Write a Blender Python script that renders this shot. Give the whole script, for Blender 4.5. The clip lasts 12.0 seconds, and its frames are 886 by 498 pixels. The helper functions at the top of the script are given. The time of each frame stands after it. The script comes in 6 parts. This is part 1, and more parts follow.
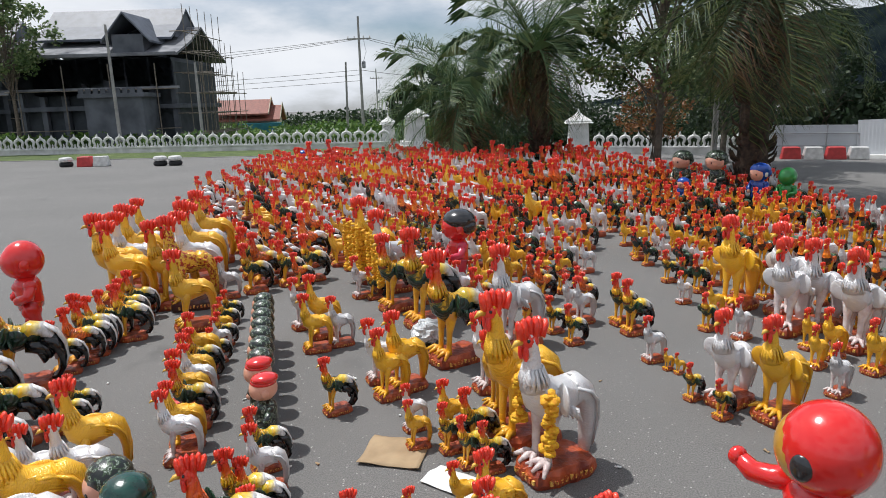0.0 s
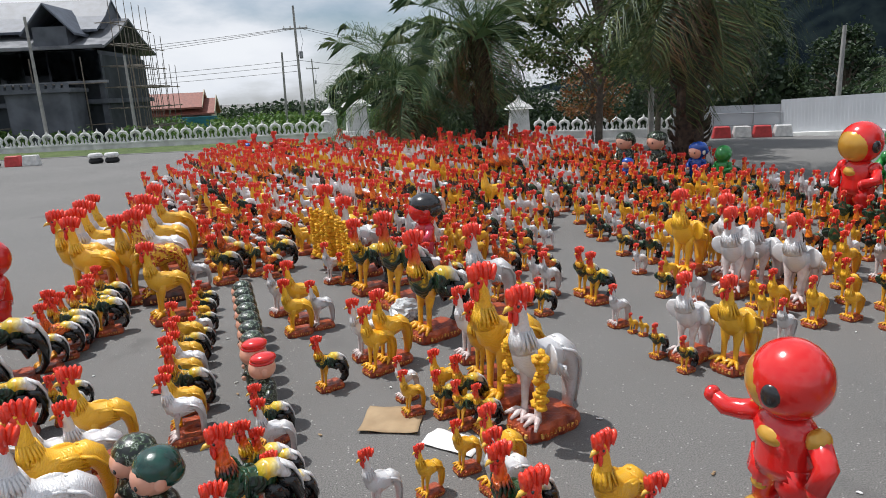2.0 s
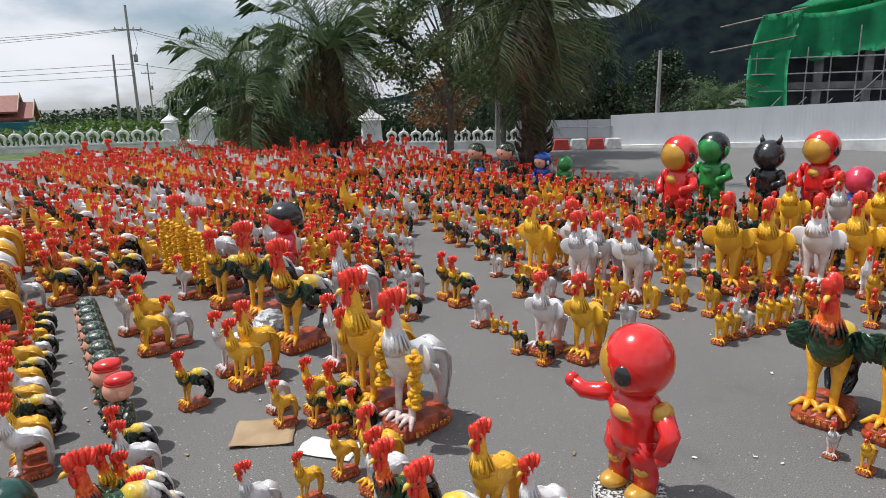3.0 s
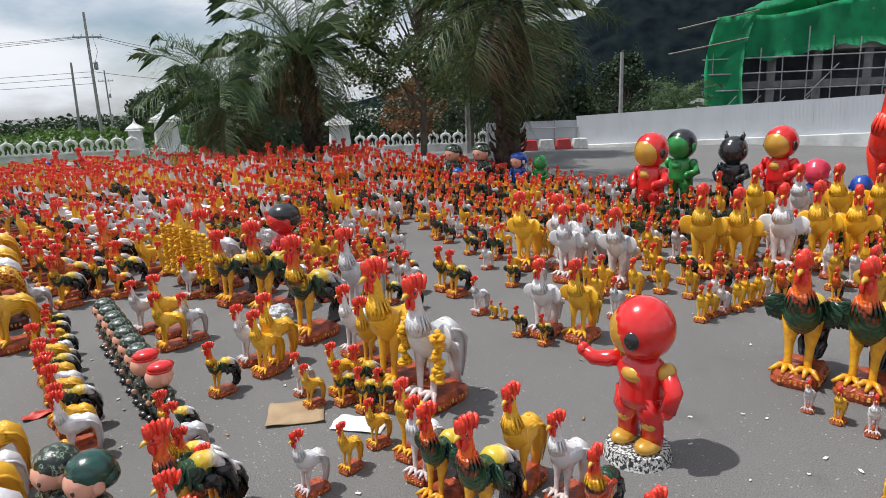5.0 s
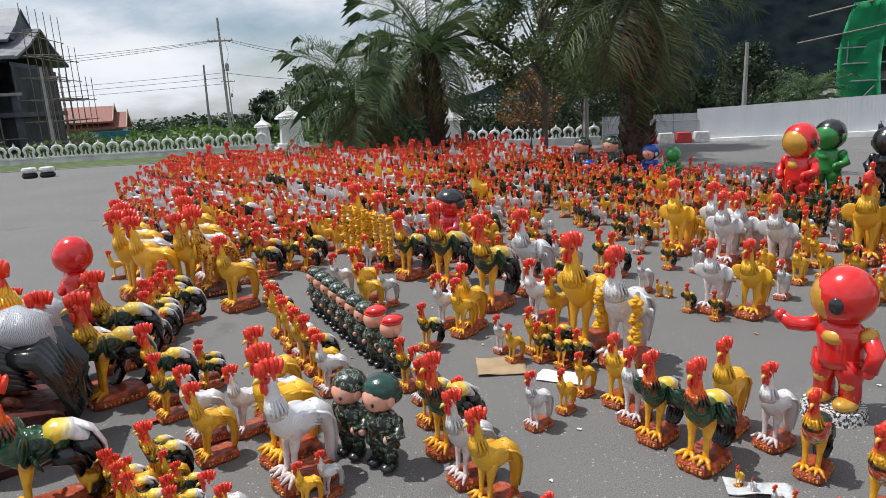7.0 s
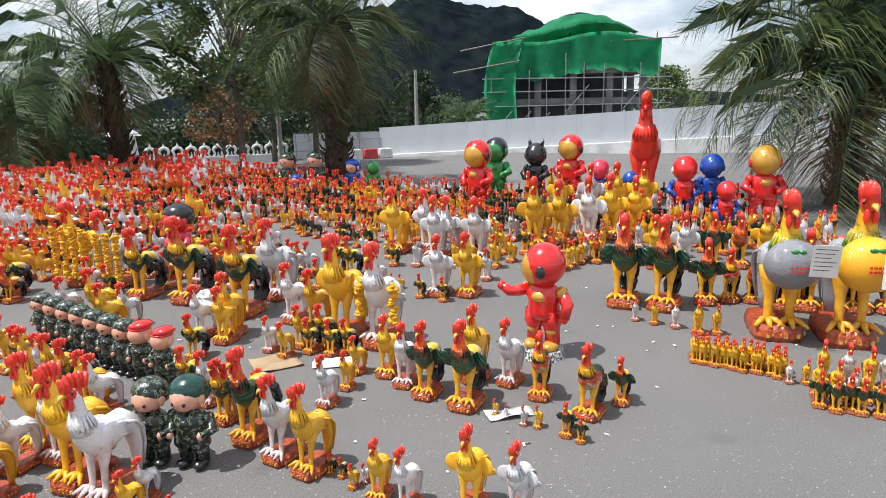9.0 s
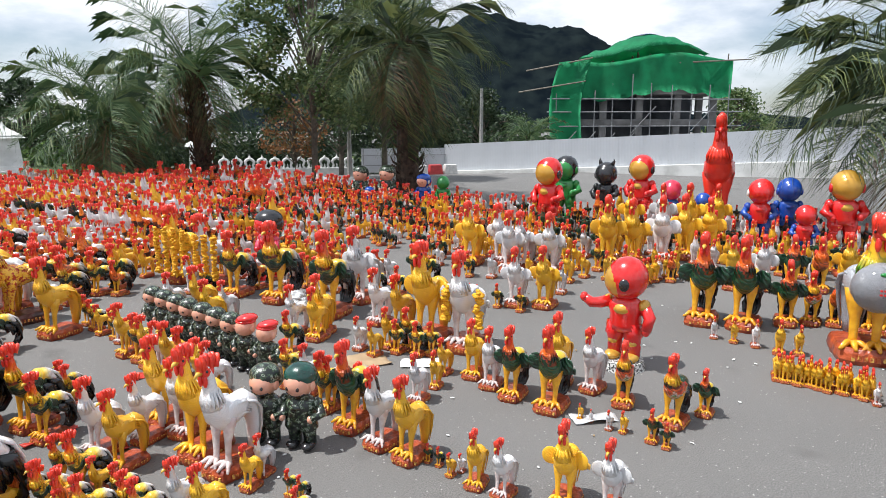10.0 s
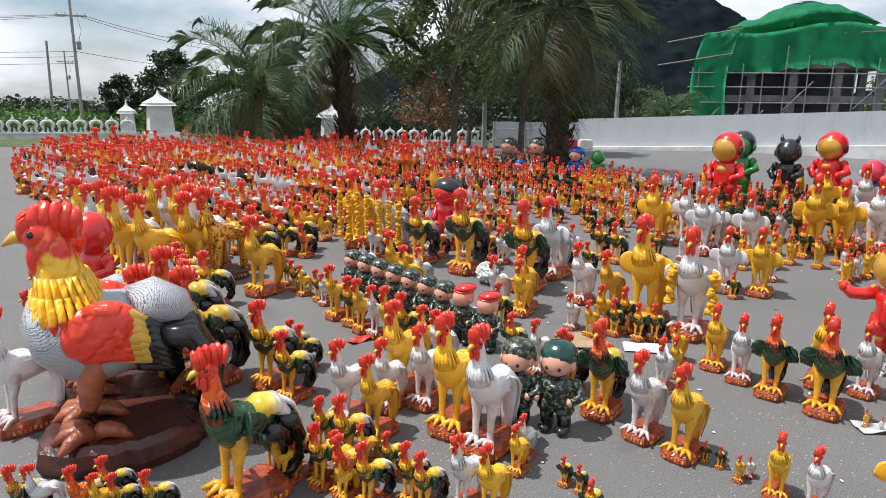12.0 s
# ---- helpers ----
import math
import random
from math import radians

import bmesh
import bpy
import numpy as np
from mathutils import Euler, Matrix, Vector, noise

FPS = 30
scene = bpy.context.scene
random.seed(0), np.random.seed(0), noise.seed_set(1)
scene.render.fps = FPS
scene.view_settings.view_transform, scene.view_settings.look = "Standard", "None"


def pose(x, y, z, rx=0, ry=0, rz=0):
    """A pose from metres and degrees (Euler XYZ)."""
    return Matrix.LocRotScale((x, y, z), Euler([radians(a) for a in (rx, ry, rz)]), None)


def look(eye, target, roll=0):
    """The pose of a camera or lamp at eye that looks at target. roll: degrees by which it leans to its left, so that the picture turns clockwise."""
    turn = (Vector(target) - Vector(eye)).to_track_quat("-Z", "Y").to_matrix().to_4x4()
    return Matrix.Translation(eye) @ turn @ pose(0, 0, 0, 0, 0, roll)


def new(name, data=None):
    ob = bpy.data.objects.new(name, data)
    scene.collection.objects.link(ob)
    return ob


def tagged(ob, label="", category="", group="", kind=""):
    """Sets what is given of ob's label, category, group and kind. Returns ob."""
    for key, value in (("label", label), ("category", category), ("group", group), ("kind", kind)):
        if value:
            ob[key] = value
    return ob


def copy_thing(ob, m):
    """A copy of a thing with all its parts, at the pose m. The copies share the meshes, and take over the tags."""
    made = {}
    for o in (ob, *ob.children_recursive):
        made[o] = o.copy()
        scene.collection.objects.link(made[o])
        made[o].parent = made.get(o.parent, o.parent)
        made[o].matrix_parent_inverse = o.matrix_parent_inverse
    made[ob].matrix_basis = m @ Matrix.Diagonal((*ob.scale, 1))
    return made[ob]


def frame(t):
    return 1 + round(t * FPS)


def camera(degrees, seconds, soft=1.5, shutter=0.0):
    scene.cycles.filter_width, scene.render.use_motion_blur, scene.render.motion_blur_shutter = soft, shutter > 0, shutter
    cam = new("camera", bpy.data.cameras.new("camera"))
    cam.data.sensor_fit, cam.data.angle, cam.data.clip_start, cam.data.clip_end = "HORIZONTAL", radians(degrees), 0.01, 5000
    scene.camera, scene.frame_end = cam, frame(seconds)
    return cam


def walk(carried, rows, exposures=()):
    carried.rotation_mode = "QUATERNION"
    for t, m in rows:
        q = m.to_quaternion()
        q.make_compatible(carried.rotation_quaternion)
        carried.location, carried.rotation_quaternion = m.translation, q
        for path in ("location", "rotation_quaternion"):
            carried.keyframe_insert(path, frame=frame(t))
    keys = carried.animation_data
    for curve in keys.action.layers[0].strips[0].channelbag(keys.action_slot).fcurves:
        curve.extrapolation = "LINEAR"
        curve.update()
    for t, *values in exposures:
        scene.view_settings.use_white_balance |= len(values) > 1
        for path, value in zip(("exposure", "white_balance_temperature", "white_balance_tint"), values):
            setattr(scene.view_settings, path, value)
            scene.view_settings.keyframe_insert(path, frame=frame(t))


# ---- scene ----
cam = camera(68.58, 12.0, soft=0.9)
ROWS = [
    (0, pose(0.409, 0.330, 2.529, 77.19, 1.58, 5.42)),
    (0.5, pose(0.394, 0.245, 2.501, 76.53, 2.13, 7.53)),
    (1, pose(0.402, 0.103, 2.480, 73.87, 2.78, 7.20)),
    (1.5, pose(0.360, 0.013, 2.507, 74.19, 1.08, 5.09)),
    (2, pose(0.092, -0.004, 2.519, 76.05, 2.74, -0.02)),
    (2.5, pose(-0.051, 0.005, 2.495, 75.62, 1.72, -6.21)),
    (3, pose(-0.036, -0.095, 2.504, 76.54, 1.32, -12.84)),
    (3.2, pose(-0.030, -0.145, 2.515, 76.71, 1.16, -15.2)),
    (4.8, pose(-0.430, -0.428, 2.512, 76.40, 2.10, -14.3)),
    (5, pose(-0.533, -0.450, 2.506, 76.75, 2.12, -16.15)),
    (5.5, pose(-0.838, -0.581, 2.545, 77.65, 0.83, -15.66)),
    (6, pose(-1.093, -0.842, 2.498, 76.85, 1.49, -8.85)),
    (6.5, pose(-1.300, -0.949, 2.532, 77.27, 0.80, -5.08)),
    (7, pose(-1.611, -0.975, 2.509, 76.78, 2.89, -7.76)),
    (7.5, pose(-1.817, -1.092, 2.530, 75.78, 0.96, -15.57)),
    (7.7, pose(-1.880, -1.130, 2.525, 75.95, 0.3, -18.74)),
    (9.3, pose(-2.670, -1.410, 2.522, 77.35, 1.35, -36.04)),
    (9.5, pose(-2.757, -1.423, 2.521, 77.08, 1.81, -35.27)),
    (10, pose(-2.985, -1.470, 2.503, 78.91, 0.04, -30.02)),
    (10.5, pose(-3.231, -1.439, 2.473, 76.15, -0.51, -23.19)),
    (11, pose(-3.544, -1.244, 2.429, 77.14, -0.73, -19.82)),
    (11.5, pose(-3.791, -0.946, 2.401, 75.61, 0.72, -19.82)),
    (12, pose(-3.872, -0.580, 2.357, 76.77, -0.67, -20.45)),
]
walk(cam, ROWS, [(0, -0.18, 6150, 10), (2.5, -0.18, 6150, 10), (5.5, -0.12, 6150, 10), (7.0, -0.14, 6150, 10), (9.5, 0.30, 6150, 10), (10.5, 0.16, 6150, 10), (12, 0.06, 6150, 10)])

# ---- sky and sun ----
SUN_WAY = Vector((-0.40, 0.16, 0.93)).normalized()
sun = new("sun", bpy.data.lights.new("sun", "SUN"))
sun.data.energy, sun.data.angle, sun.data.color = 4.7, radians(0.7), (1.0, 0.96, 0.9)
sun.matrix_world = look(SUN_WAY * 60, (0, 0, 0))


def make_world():
    w = bpy.data.worlds.new("sky")
    scene.world = w
    w.use_nodes = True
    n, k = w.node_tree.nodes, w.node_tree.links
    n.clear()
    out, bg = n.new("ShaderNodeOutputWorld"), n.new("ShaderNodeBackground")
    sky = n.new("ShaderNodeTexSky")
    sky.sky_type, sky.sun_disc = "NISHITA", False
    sky.sun_elevation, sky.sun_rotation = math.asin(SUN_WAY.z), math.atan2(SUN_WAY.x, SUN_WAY.y)
    co, mp, no, ramp = n.new("ShaderNodeTexCoord"), n.new("ShaderNodeMapping"), n.new("ShaderNodeTexNoise"), n.new("ShaderNodeValToRGB")
    mp.inputs["Scale"].default_value = (1.0, 1.0, 2.6)
    no.inputs["Scale"].default_value, no.inputs["Detail"].default_value, no.inputs["Roughness"].default_value = 3.1, 9.0, 0.55
    ramp.color_ramp.elements[0].position, ramp.color_ramp.elements[1].position = 0.32, 0.56
    mix = n.new("ShaderNodeMix")
    mix.data_type = "RGBA"
    cloud = n.new("ShaderNodeValToRGB")
    cloud.color_ramp.elements[0].color, cloud.color_ramp.elements[1].color = (0.74, 0.77, 0.82, 1), (1, 1, 1, 1)
    cloud.color_ramp.elements[0].position, cloud.color_ramp.elements[1].position = 0.40, 0.66
    gain = n.new("ShaderNodeVectorMath")
    gain.operation = "SCALE"
    gain.inputs["Scale"].default_value = 10.7
    k.new(co.outputs["Generated"], mp.inputs["Vector"])
    k.new(mp.outputs[0], no.inputs["Vector"])
    k.new(no.outputs["Fac"], ramp.inputs["Fac"])
    k.new(no.outputs["Fac"], cloud.inputs["Fac"])
    k.new(cloud.outputs["Color"], gain.inputs[0])
    k.new(ramp.outputs["Color"], mix.inputs["Factor"])
    k.new(sky.outputs["Color"], mix.inputs["A"])
    k.new(gain.outputs[0], mix.inputs["B"])
    k.new(mix.outputs["Result"], bg.inputs["Color"])
    bg.inputs["Strength"].default_value = 0.095
    k.new(bg.outputs[0], out.inputs[0])


make_world()


# ---- materials ----
def paint(name, a, b=None, rough=0.35, scale=6.0, bump=0.15, coat=0.0, metal=0.0, fine=60.0, spread=(0.35, 0.65), stretch=(1, 1, 1), spec=0.5):
    """A surface in two shades of one colour, mottled, with fine relief."""
    m = bpy.data.materials.new(name)
    m.use_nodes = True
    n, k = m.node_tree.nodes, m.node_tree.links
    p = n["Principled BSDF"]
    b = b or tuple(c * 0.72 for c in a)
    co, mp, no, ramp = n.new("ShaderNodeTexCoord"), n.new("ShaderNodeMapping"), n.new("ShaderNodeTexNoise"), n.new("ShaderNodeValToRGB")
    mp.inputs["Scale"].default_value = stretch
    no.inputs["Scale"].default_value, no.inputs["Detail"].default_value = scale, 6.0
    e = ramp.color_ramp.elements
    e[0].position, e[1].position, e[0].color, e[1].color = spread[0], spread[1], (*b, 1), (*a, 1)
    fi, bp = n.new("ShaderNodeTexNoise"), n.new("ShaderNodeBump")
    fi.inputs["Scale"].default_value, fi.inputs["Detail"].default_value = fine, 3.0
    bp.inputs["Strength"].default_value, bp.inputs["Distance"].default_value = bump, 0.02
    k.new(co.outputs["Object"], mp.inputs["Vector"])
    k.new(mp.outputs[0], no.inputs["Vector"])
    k.new(mp.outputs[0], fi.inputs["Vector"])
    k.new(no.outputs["Fac"], ramp.inputs["Fac"])
    k.new(ramp.outputs["Color"], p.inputs["Base Color"])
    k.new(fi.outputs["Fac"], bp.inputs["Height"])
    k.new(bp.outputs["Normal"], p.inputs["Normal"])
    p.inputs["Roughness"].default_value, p.inputs["Metallic"].default_value, p.inputs["Specular IOR Level"].default_value = rough, metal, spec
    p.inputs["Coat Weight"].default_value, p.inputs["Coat Roughness"].default_value = coat, 0.12
    return m


def plumage(name, stops, line, rough=0.3, coat=0.35, axis="Z", jag=0.10, wave=42.0, relief=0.5, metal=0.0, ink=0.75, shift=0.0):
    """Enamel over moulded feathers: colour bands along one axis with a ragged edge, and fine dark brush lines between the feathers."""
    m = bpy.data.materials.new(name)
    m.use_nodes = True
    n, k = m.node_tree.nodes, m.node_tree.links
    p = n["Principled BSDF"]
    co, sep, no, ad = n.new("ShaderNodeTexCoord"), n.new("ShaderNodeSeparateXYZ"), n.new("ShaderNodeTexNoise"), n.new("ShaderNodeMath")
    no.inputs["Scale"].default_value, no.inputs["Detail"].default_value = 14.0, 2.0
    ad.operation, ad.inputs[1].default_value = "MULTIPLY_ADD", jag * 2
    ramp = n.new("ShaderNodeValToRGB")
    e = ramp.color_ramp.elements
    while len(e) < len(stops):
        e.new(0.5)
    for i, (at, colour) in enumerate(stops):
        e[i].position, e[i].color = at, (*colour, 1)
    wv = n.new("ShaderNodeTexWave")
    wv.wave_type, wv.bands_direction = "BANDS", "DIAGONAL"
    wv.inputs["Scale"].default_value, wv.inputs["Distortion"].default_value, wv.inputs["Detail"].default_value = wave / 6, 6.0, 2.0
    wv.inputs["Detail Scale"].default_value = 2.2
    cut = n.new("ShaderNodeValToRGB")
    cut.color_ramp.elements[0].position, cut.color_ramp.elements[1].position = 0.02, 0.30
    cut.color_ramp.elements[0].color, cut.color_ramp.elements[1].color = (ink, ink, ink, 1), (0, 0, 0, 1)
    mix, bp = n.new("ShaderNodeMix"), n.new("ShaderNodeBump")
    mix.data_type = "RGBA"
    mix.inputs["B"].default_value = (*line, 1)
    bp.inputs["Strength"].default_value, bp.inputs["Distance"].default_value = relief, 0.02
    info, tone, hsv = n.new("ShaderNodeObjectInfo"), n.new("ShaderNodeMapRange"), n.new("ShaderNodeHueSaturation")
    tone.inputs["To Min"].default_value, tone.inputs["To Max"].default_value = 0.8, 1.12
    k.new(info.outputs["Random"], tone.inputs["Value"])
    k.new(tone.outputs[0], hsv.inputs["Value"])
    k.new(co.outputs["Object"], sep.inputs[0])
    k.new(co.outputs["Object"], no.inputs["Vector"])
    k.new(co.outputs["Object"], wv.inputs["Vector"])
    k.new(no.outputs["Fac"], ad.inputs[0])
    k.new(sep.outputs[axis], ad.inputs[2])
    off = n.new("ShaderNodeMath")
    off.operation, off.inputs[1].default_value = "ADD", shift
    k.new(ad.outputs[0], off.inputs[0])
    k.new(off.outputs[0], ramp.inputs["Fac"])
    k.new(wv.outputs["Fac"], cut.inputs["Fac"])
    k.new(cut.outputs["Color"], mix.inputs["Factor"])
    k.new(ramp.outputs["Color"], mix.inputs["A"])
    k.new(mix.outputs["Result"], hsv.inputs["Color"])
    k.new(hsv.outputs["Color"], p.inputs["Base Color"])
    k.new(wv.outputs["Fac"], bp.inputs["Height"])
    k.new(bp.outputs["Normal"], p.inputs["Normal"])
    p.inputs["Roughness"].default_value, p.inputs["Coat Weight"].default_value, p.inputs["Metallic"].default_value = rough, coat, metal
    p.inputs["Coat Roughness"].default_value = 0.15
    return m


GOLD_C, WHITE_C = (0.78, 0.40, 0.018), (0.74, 0.73, 0.73)
RED_C, ORANGE_C, YELLOW_C, BLACK_C, GREEN_C = (0.70, 0.028, 0.014), (0.85, 0.15, 0.010), (0.86, 0.50, 0.015), (0.008, 0.009, 0.010), (0.008, 0.060, 0.022)
gold = plumage("gold_enamel", [(0.0, (0.80, 0.39, 0.012)), (1.0, (0.90, 0.52, 0.022))], (0.62, 0.26, 0.006), metal=0.05, wave=150, relief=0.30, ink=0.35, rough=0.34)
white = plumage("silver_white_enamel", [(0.0, (0.70, 0.69, 0.69)), (1.0, (0.80, 0.79, 0.79))], (0.55, 0.54, 0.56), wave=150, relief=0.28, metal=0.15, ink=0.35, rough=0.34)
black_green = plumage("black_green_enamel", [(0.0, BLACK_C), (0.55, (0.006, 0.030, 0.014)), (0.8, GREEN_C)], (0.006, 0.008, 0.008), coat=0.25)
green = plumage("dark_green_enamel", [(0.0, (0.006, 0.035, 0.016)), (1.0, (0.010, 0.080, 0.030))], (0.10, 0.09, 0.015), coat=0.25, ink=0.4)
neck_hot = plumage("red_to_yellow_hackle", [(0.68, BLACK_C), (0.71, YELLOW_C), (0.75, YELLOW_C), (0.80, ORANGE_C), (0.93, RED_C)], (0.60, 0.08, 0.01), jag=0.09, ink=0.5)
neck_red = plumage("orange_red_hackle", [(0.68, GREEN_C), (0.71, BLACK_C), (0.745, ORANGE_C), (0.90, (0.80, 0.05, 0.014))], (0.55, 0.04, 0.01), jag=0.06, ink=0.5)
neck_fire = plumage("fiery_hackle", [(0.60, (0.88, 0.24, 0.012)), (0.86, (0.80, 0.06, 0.014))], (0.60, 0.05, 0.01), jag=0.08, ink=0.5)
saddle = plumage("black_yellow_breast", [(0.0, BLACK_C), (0.56, (0.006, 0.020, 0.010)), (0.61, GREEN_C), (0.66, YELLOW_C), (0.78, ORANGE_C)], (0.02, 0.03, 0.01), jag=0.09, coat=0.25)
rust = plumage("rust_black_breast", [(0.0, BLACK_C), (0.50, (0.05, 0.010, 0.006)), (0.58, (0.62, 0.10, 0.012)), (0.74, ORANGE_C)], (0.05, 0.02, 0.01), jag=0.10)
white_tail = plumage("yellow_white_tail_enamel", [(0.0, WHITE_C), (0.60, WHITE_C), (0.65, (0.85, 0.66, 0.16)), (0.69, YELLOW_C), (0.78, (0.55, 0.42, 0.02)), (0.84, GREEN_C)], (0.40, 0.36, 0.22), axis="X", jag=0.06, relief=0.2, ink=0.3, shift=0.86)
amber = plumage("amber_enamel", [(0.0, (0.45, 0.10, 0.015)), (0.6, ORANGE_C), (0.75, YELLOW_C)], (0.30, 0.04, 0.01))
grey_barred = plumage("grey_barred_enamel", [(0.0, (0.30, 0.31, 0.33)), (0.5, (0.42, 0.43, 0.46)), (1.0, (0.60, 0.61, 0.64))], (0.03, 0.03, 0.035), wave=330, relief=0.35, ink=0.9)
saddle_red = plumage("red_saddle_enamel", [(0.0, (0.55, 0.02, 0.01)), (0.50, RED_C), (1.0, (0.80, 0.07, 0.014))], (0.62, 0.05, 0.01), jag=0.08, ink=0.4)
motley = plumage("motley_enamel", [(0.30, GREEN_C), (0.46, (0.02, 0.02, 0.02)), (0.52, YELLOW_C), (0.58, (0.05, 0.30, 0.08)), (0.63, (0.72, 0.72, 0.70)), (0.69, ORANGE_C), (0.78, RED_C)], (0.1, 0.05, 0.01), jag=0.2)
neck_green = plumage("yellow_green_hackle", [(0.72, (0.10, 0.30, 0.02)), (0.82, YELLOW_C), (0.98, ORANGE_C)], (0.3, 0.25, 0.02))
neck_big = plumage("broad_red_yellow_hackle", [(0.66, RED_C), (0.69, YELLOW_C), (0.87, YELLOW_C), (0.90, RED_C)], (0.75, 0.30, 0.012), jag=0.09, ink=0.4)
leg_brown = paint("terracotta_legs", (0.42, 0.13, 0.05), (0.22, 0.05, 0.02), rough=0.4, bump=0.6, scale=12, coat=0.3)
leopard = paint("gilt_mosaic", (0.78, 0.44, 0.03), (0.42, 0.05, 0.012), rough=0.2, scale=32, bump=0.9, coat=0.5, metal=0.3, fine=40, spread=(0.42, 0.5))
black_paint = paint("black_enamel", BLACK_C, rough=0.25, coat=0.4)
comb_red = paint("comb_red_enamel", (0.84, 0.048, 0.016), (0.68, 0.020, 0.012), rough=0.3, scale=9, bump=0.6, coat=0.4, fine=38)
leg_yellow = paint("leg_yellow_enamel", (0.80, 0.42, 0.015), (0.62, 0.25, 0.01), rough=0.32, scale=14, bump=0.4, coat=0.3, fine=45)
leg_white = paint("leg_white_enamel", (0.72, 0.66, 0.64), (0.55, 0.42, 0.40), rough=0.35, scale=14, bump=0.4, coat=0.3, fine=45)
plinth_red = paint("red_brown_plinth", (0.46, 0.085, 0.022), (0.16, 0.020, 0.010), rough=0.4, scale=10, bump=0.8, coat=0.25, fine=22)
plinth_dark = paint("dark_plinth", (0.10, 0.022, 0.014), (0.03, 0.01, 0.008), rough=0.4, scale=10, bump=0.8, coat=0.25, fine=22)
beak_yellow = paint("beak_enamel", (0.75, 0.45, 0.06), rough=0.3, coat=0.3)
lettering = paint("worn_gilt", (0.72, 0.44, 0.10), (0.42, 0.09, 0.025), rough=0.4, scale=40, spread=(0.45, 0.55))
doll_red = paint("glossy_red_enamel", (0.70, 0.018, 0.016), (0.62, 0.014, 0.012), rough=0.22, scale=2, bump=0.04, coat=0.7)
doll_gold = paint("glossy_gold_enamel", (0.70, 0.40, 0.06), (0.55, 0.28, 0.03), rough=0.25, scale=4, bump=0.06, coat=0.5, metal=0.3)
doll_black = paint("glossy_black_enamel", (0.014, 0.014, 0.016), (0.02, 0.02, 0.022), rough=0.25, coat=0.5, bump=0.05)
doll_green = paint("glossy_green_enamel", (0.025, 0.26, 0.05), (0.015, 0.18, 0.03), rough=0.28, coat=0.5, bump=0.08)
doll_blue = paint("glossy_blue_enamel", (0.012, 0.07, 0.38), (0.01, 0.05, 0.28), rough=0.25, coat=0.5, bump=0.05)
doll_pink = paint("rose_red_enamel", (0.62, 0.04, 0.09), (0.5, 0.02, 0.05), rough=0.25, coat=0.5, bump=0.05)
skin = paint("flesh_tone_enamel", (0.72, 0.38, 0.27), (0.66, 0.32, 0.22), rough=0.35, coat=0.3, bump=0.05)
doll_white = paint("white_enamel", (0.75, 0.74, 0.72), rough=0.3, coat=0.3, bump=0.05)
helmet_green = paint("bottle_green_enamel", (0.010, 0.075, 0.055), (0.004, 0.03, 0.022), rough=0.25, scale=7, coat=0.5, bump=0.1)
speckled = paint("speckled_rock", (0.62, 0.62, 0.60), (0.03, 0.03, 0.03), rough=0.7, scale=55, bump=0.7, spread=(0.46, 0.54))


def camouflage():
    m = paint("camouflage_enamel", (0.04, 0.07, 0.03), (0.006, 0.010, 0.008), rough=0.3, scale=24, bump=0.2, coat=0.4)
    e = next(n for n in m.node_tree.nodes if n.type == "VALTORGB").color_ramp
    e.interpolation = "CONSTANT"
    e.elements[0].position, e.elements[1].position = 0.0, 0.50
    x = e.elements.new(0.57)
    x.color = (0.26, 0.30, 0.25, 1)
    x = e.elements.new(0.62)
    x.color = (0.02, 0.035, 0.02, 1)
    return m


camo = camouflage()


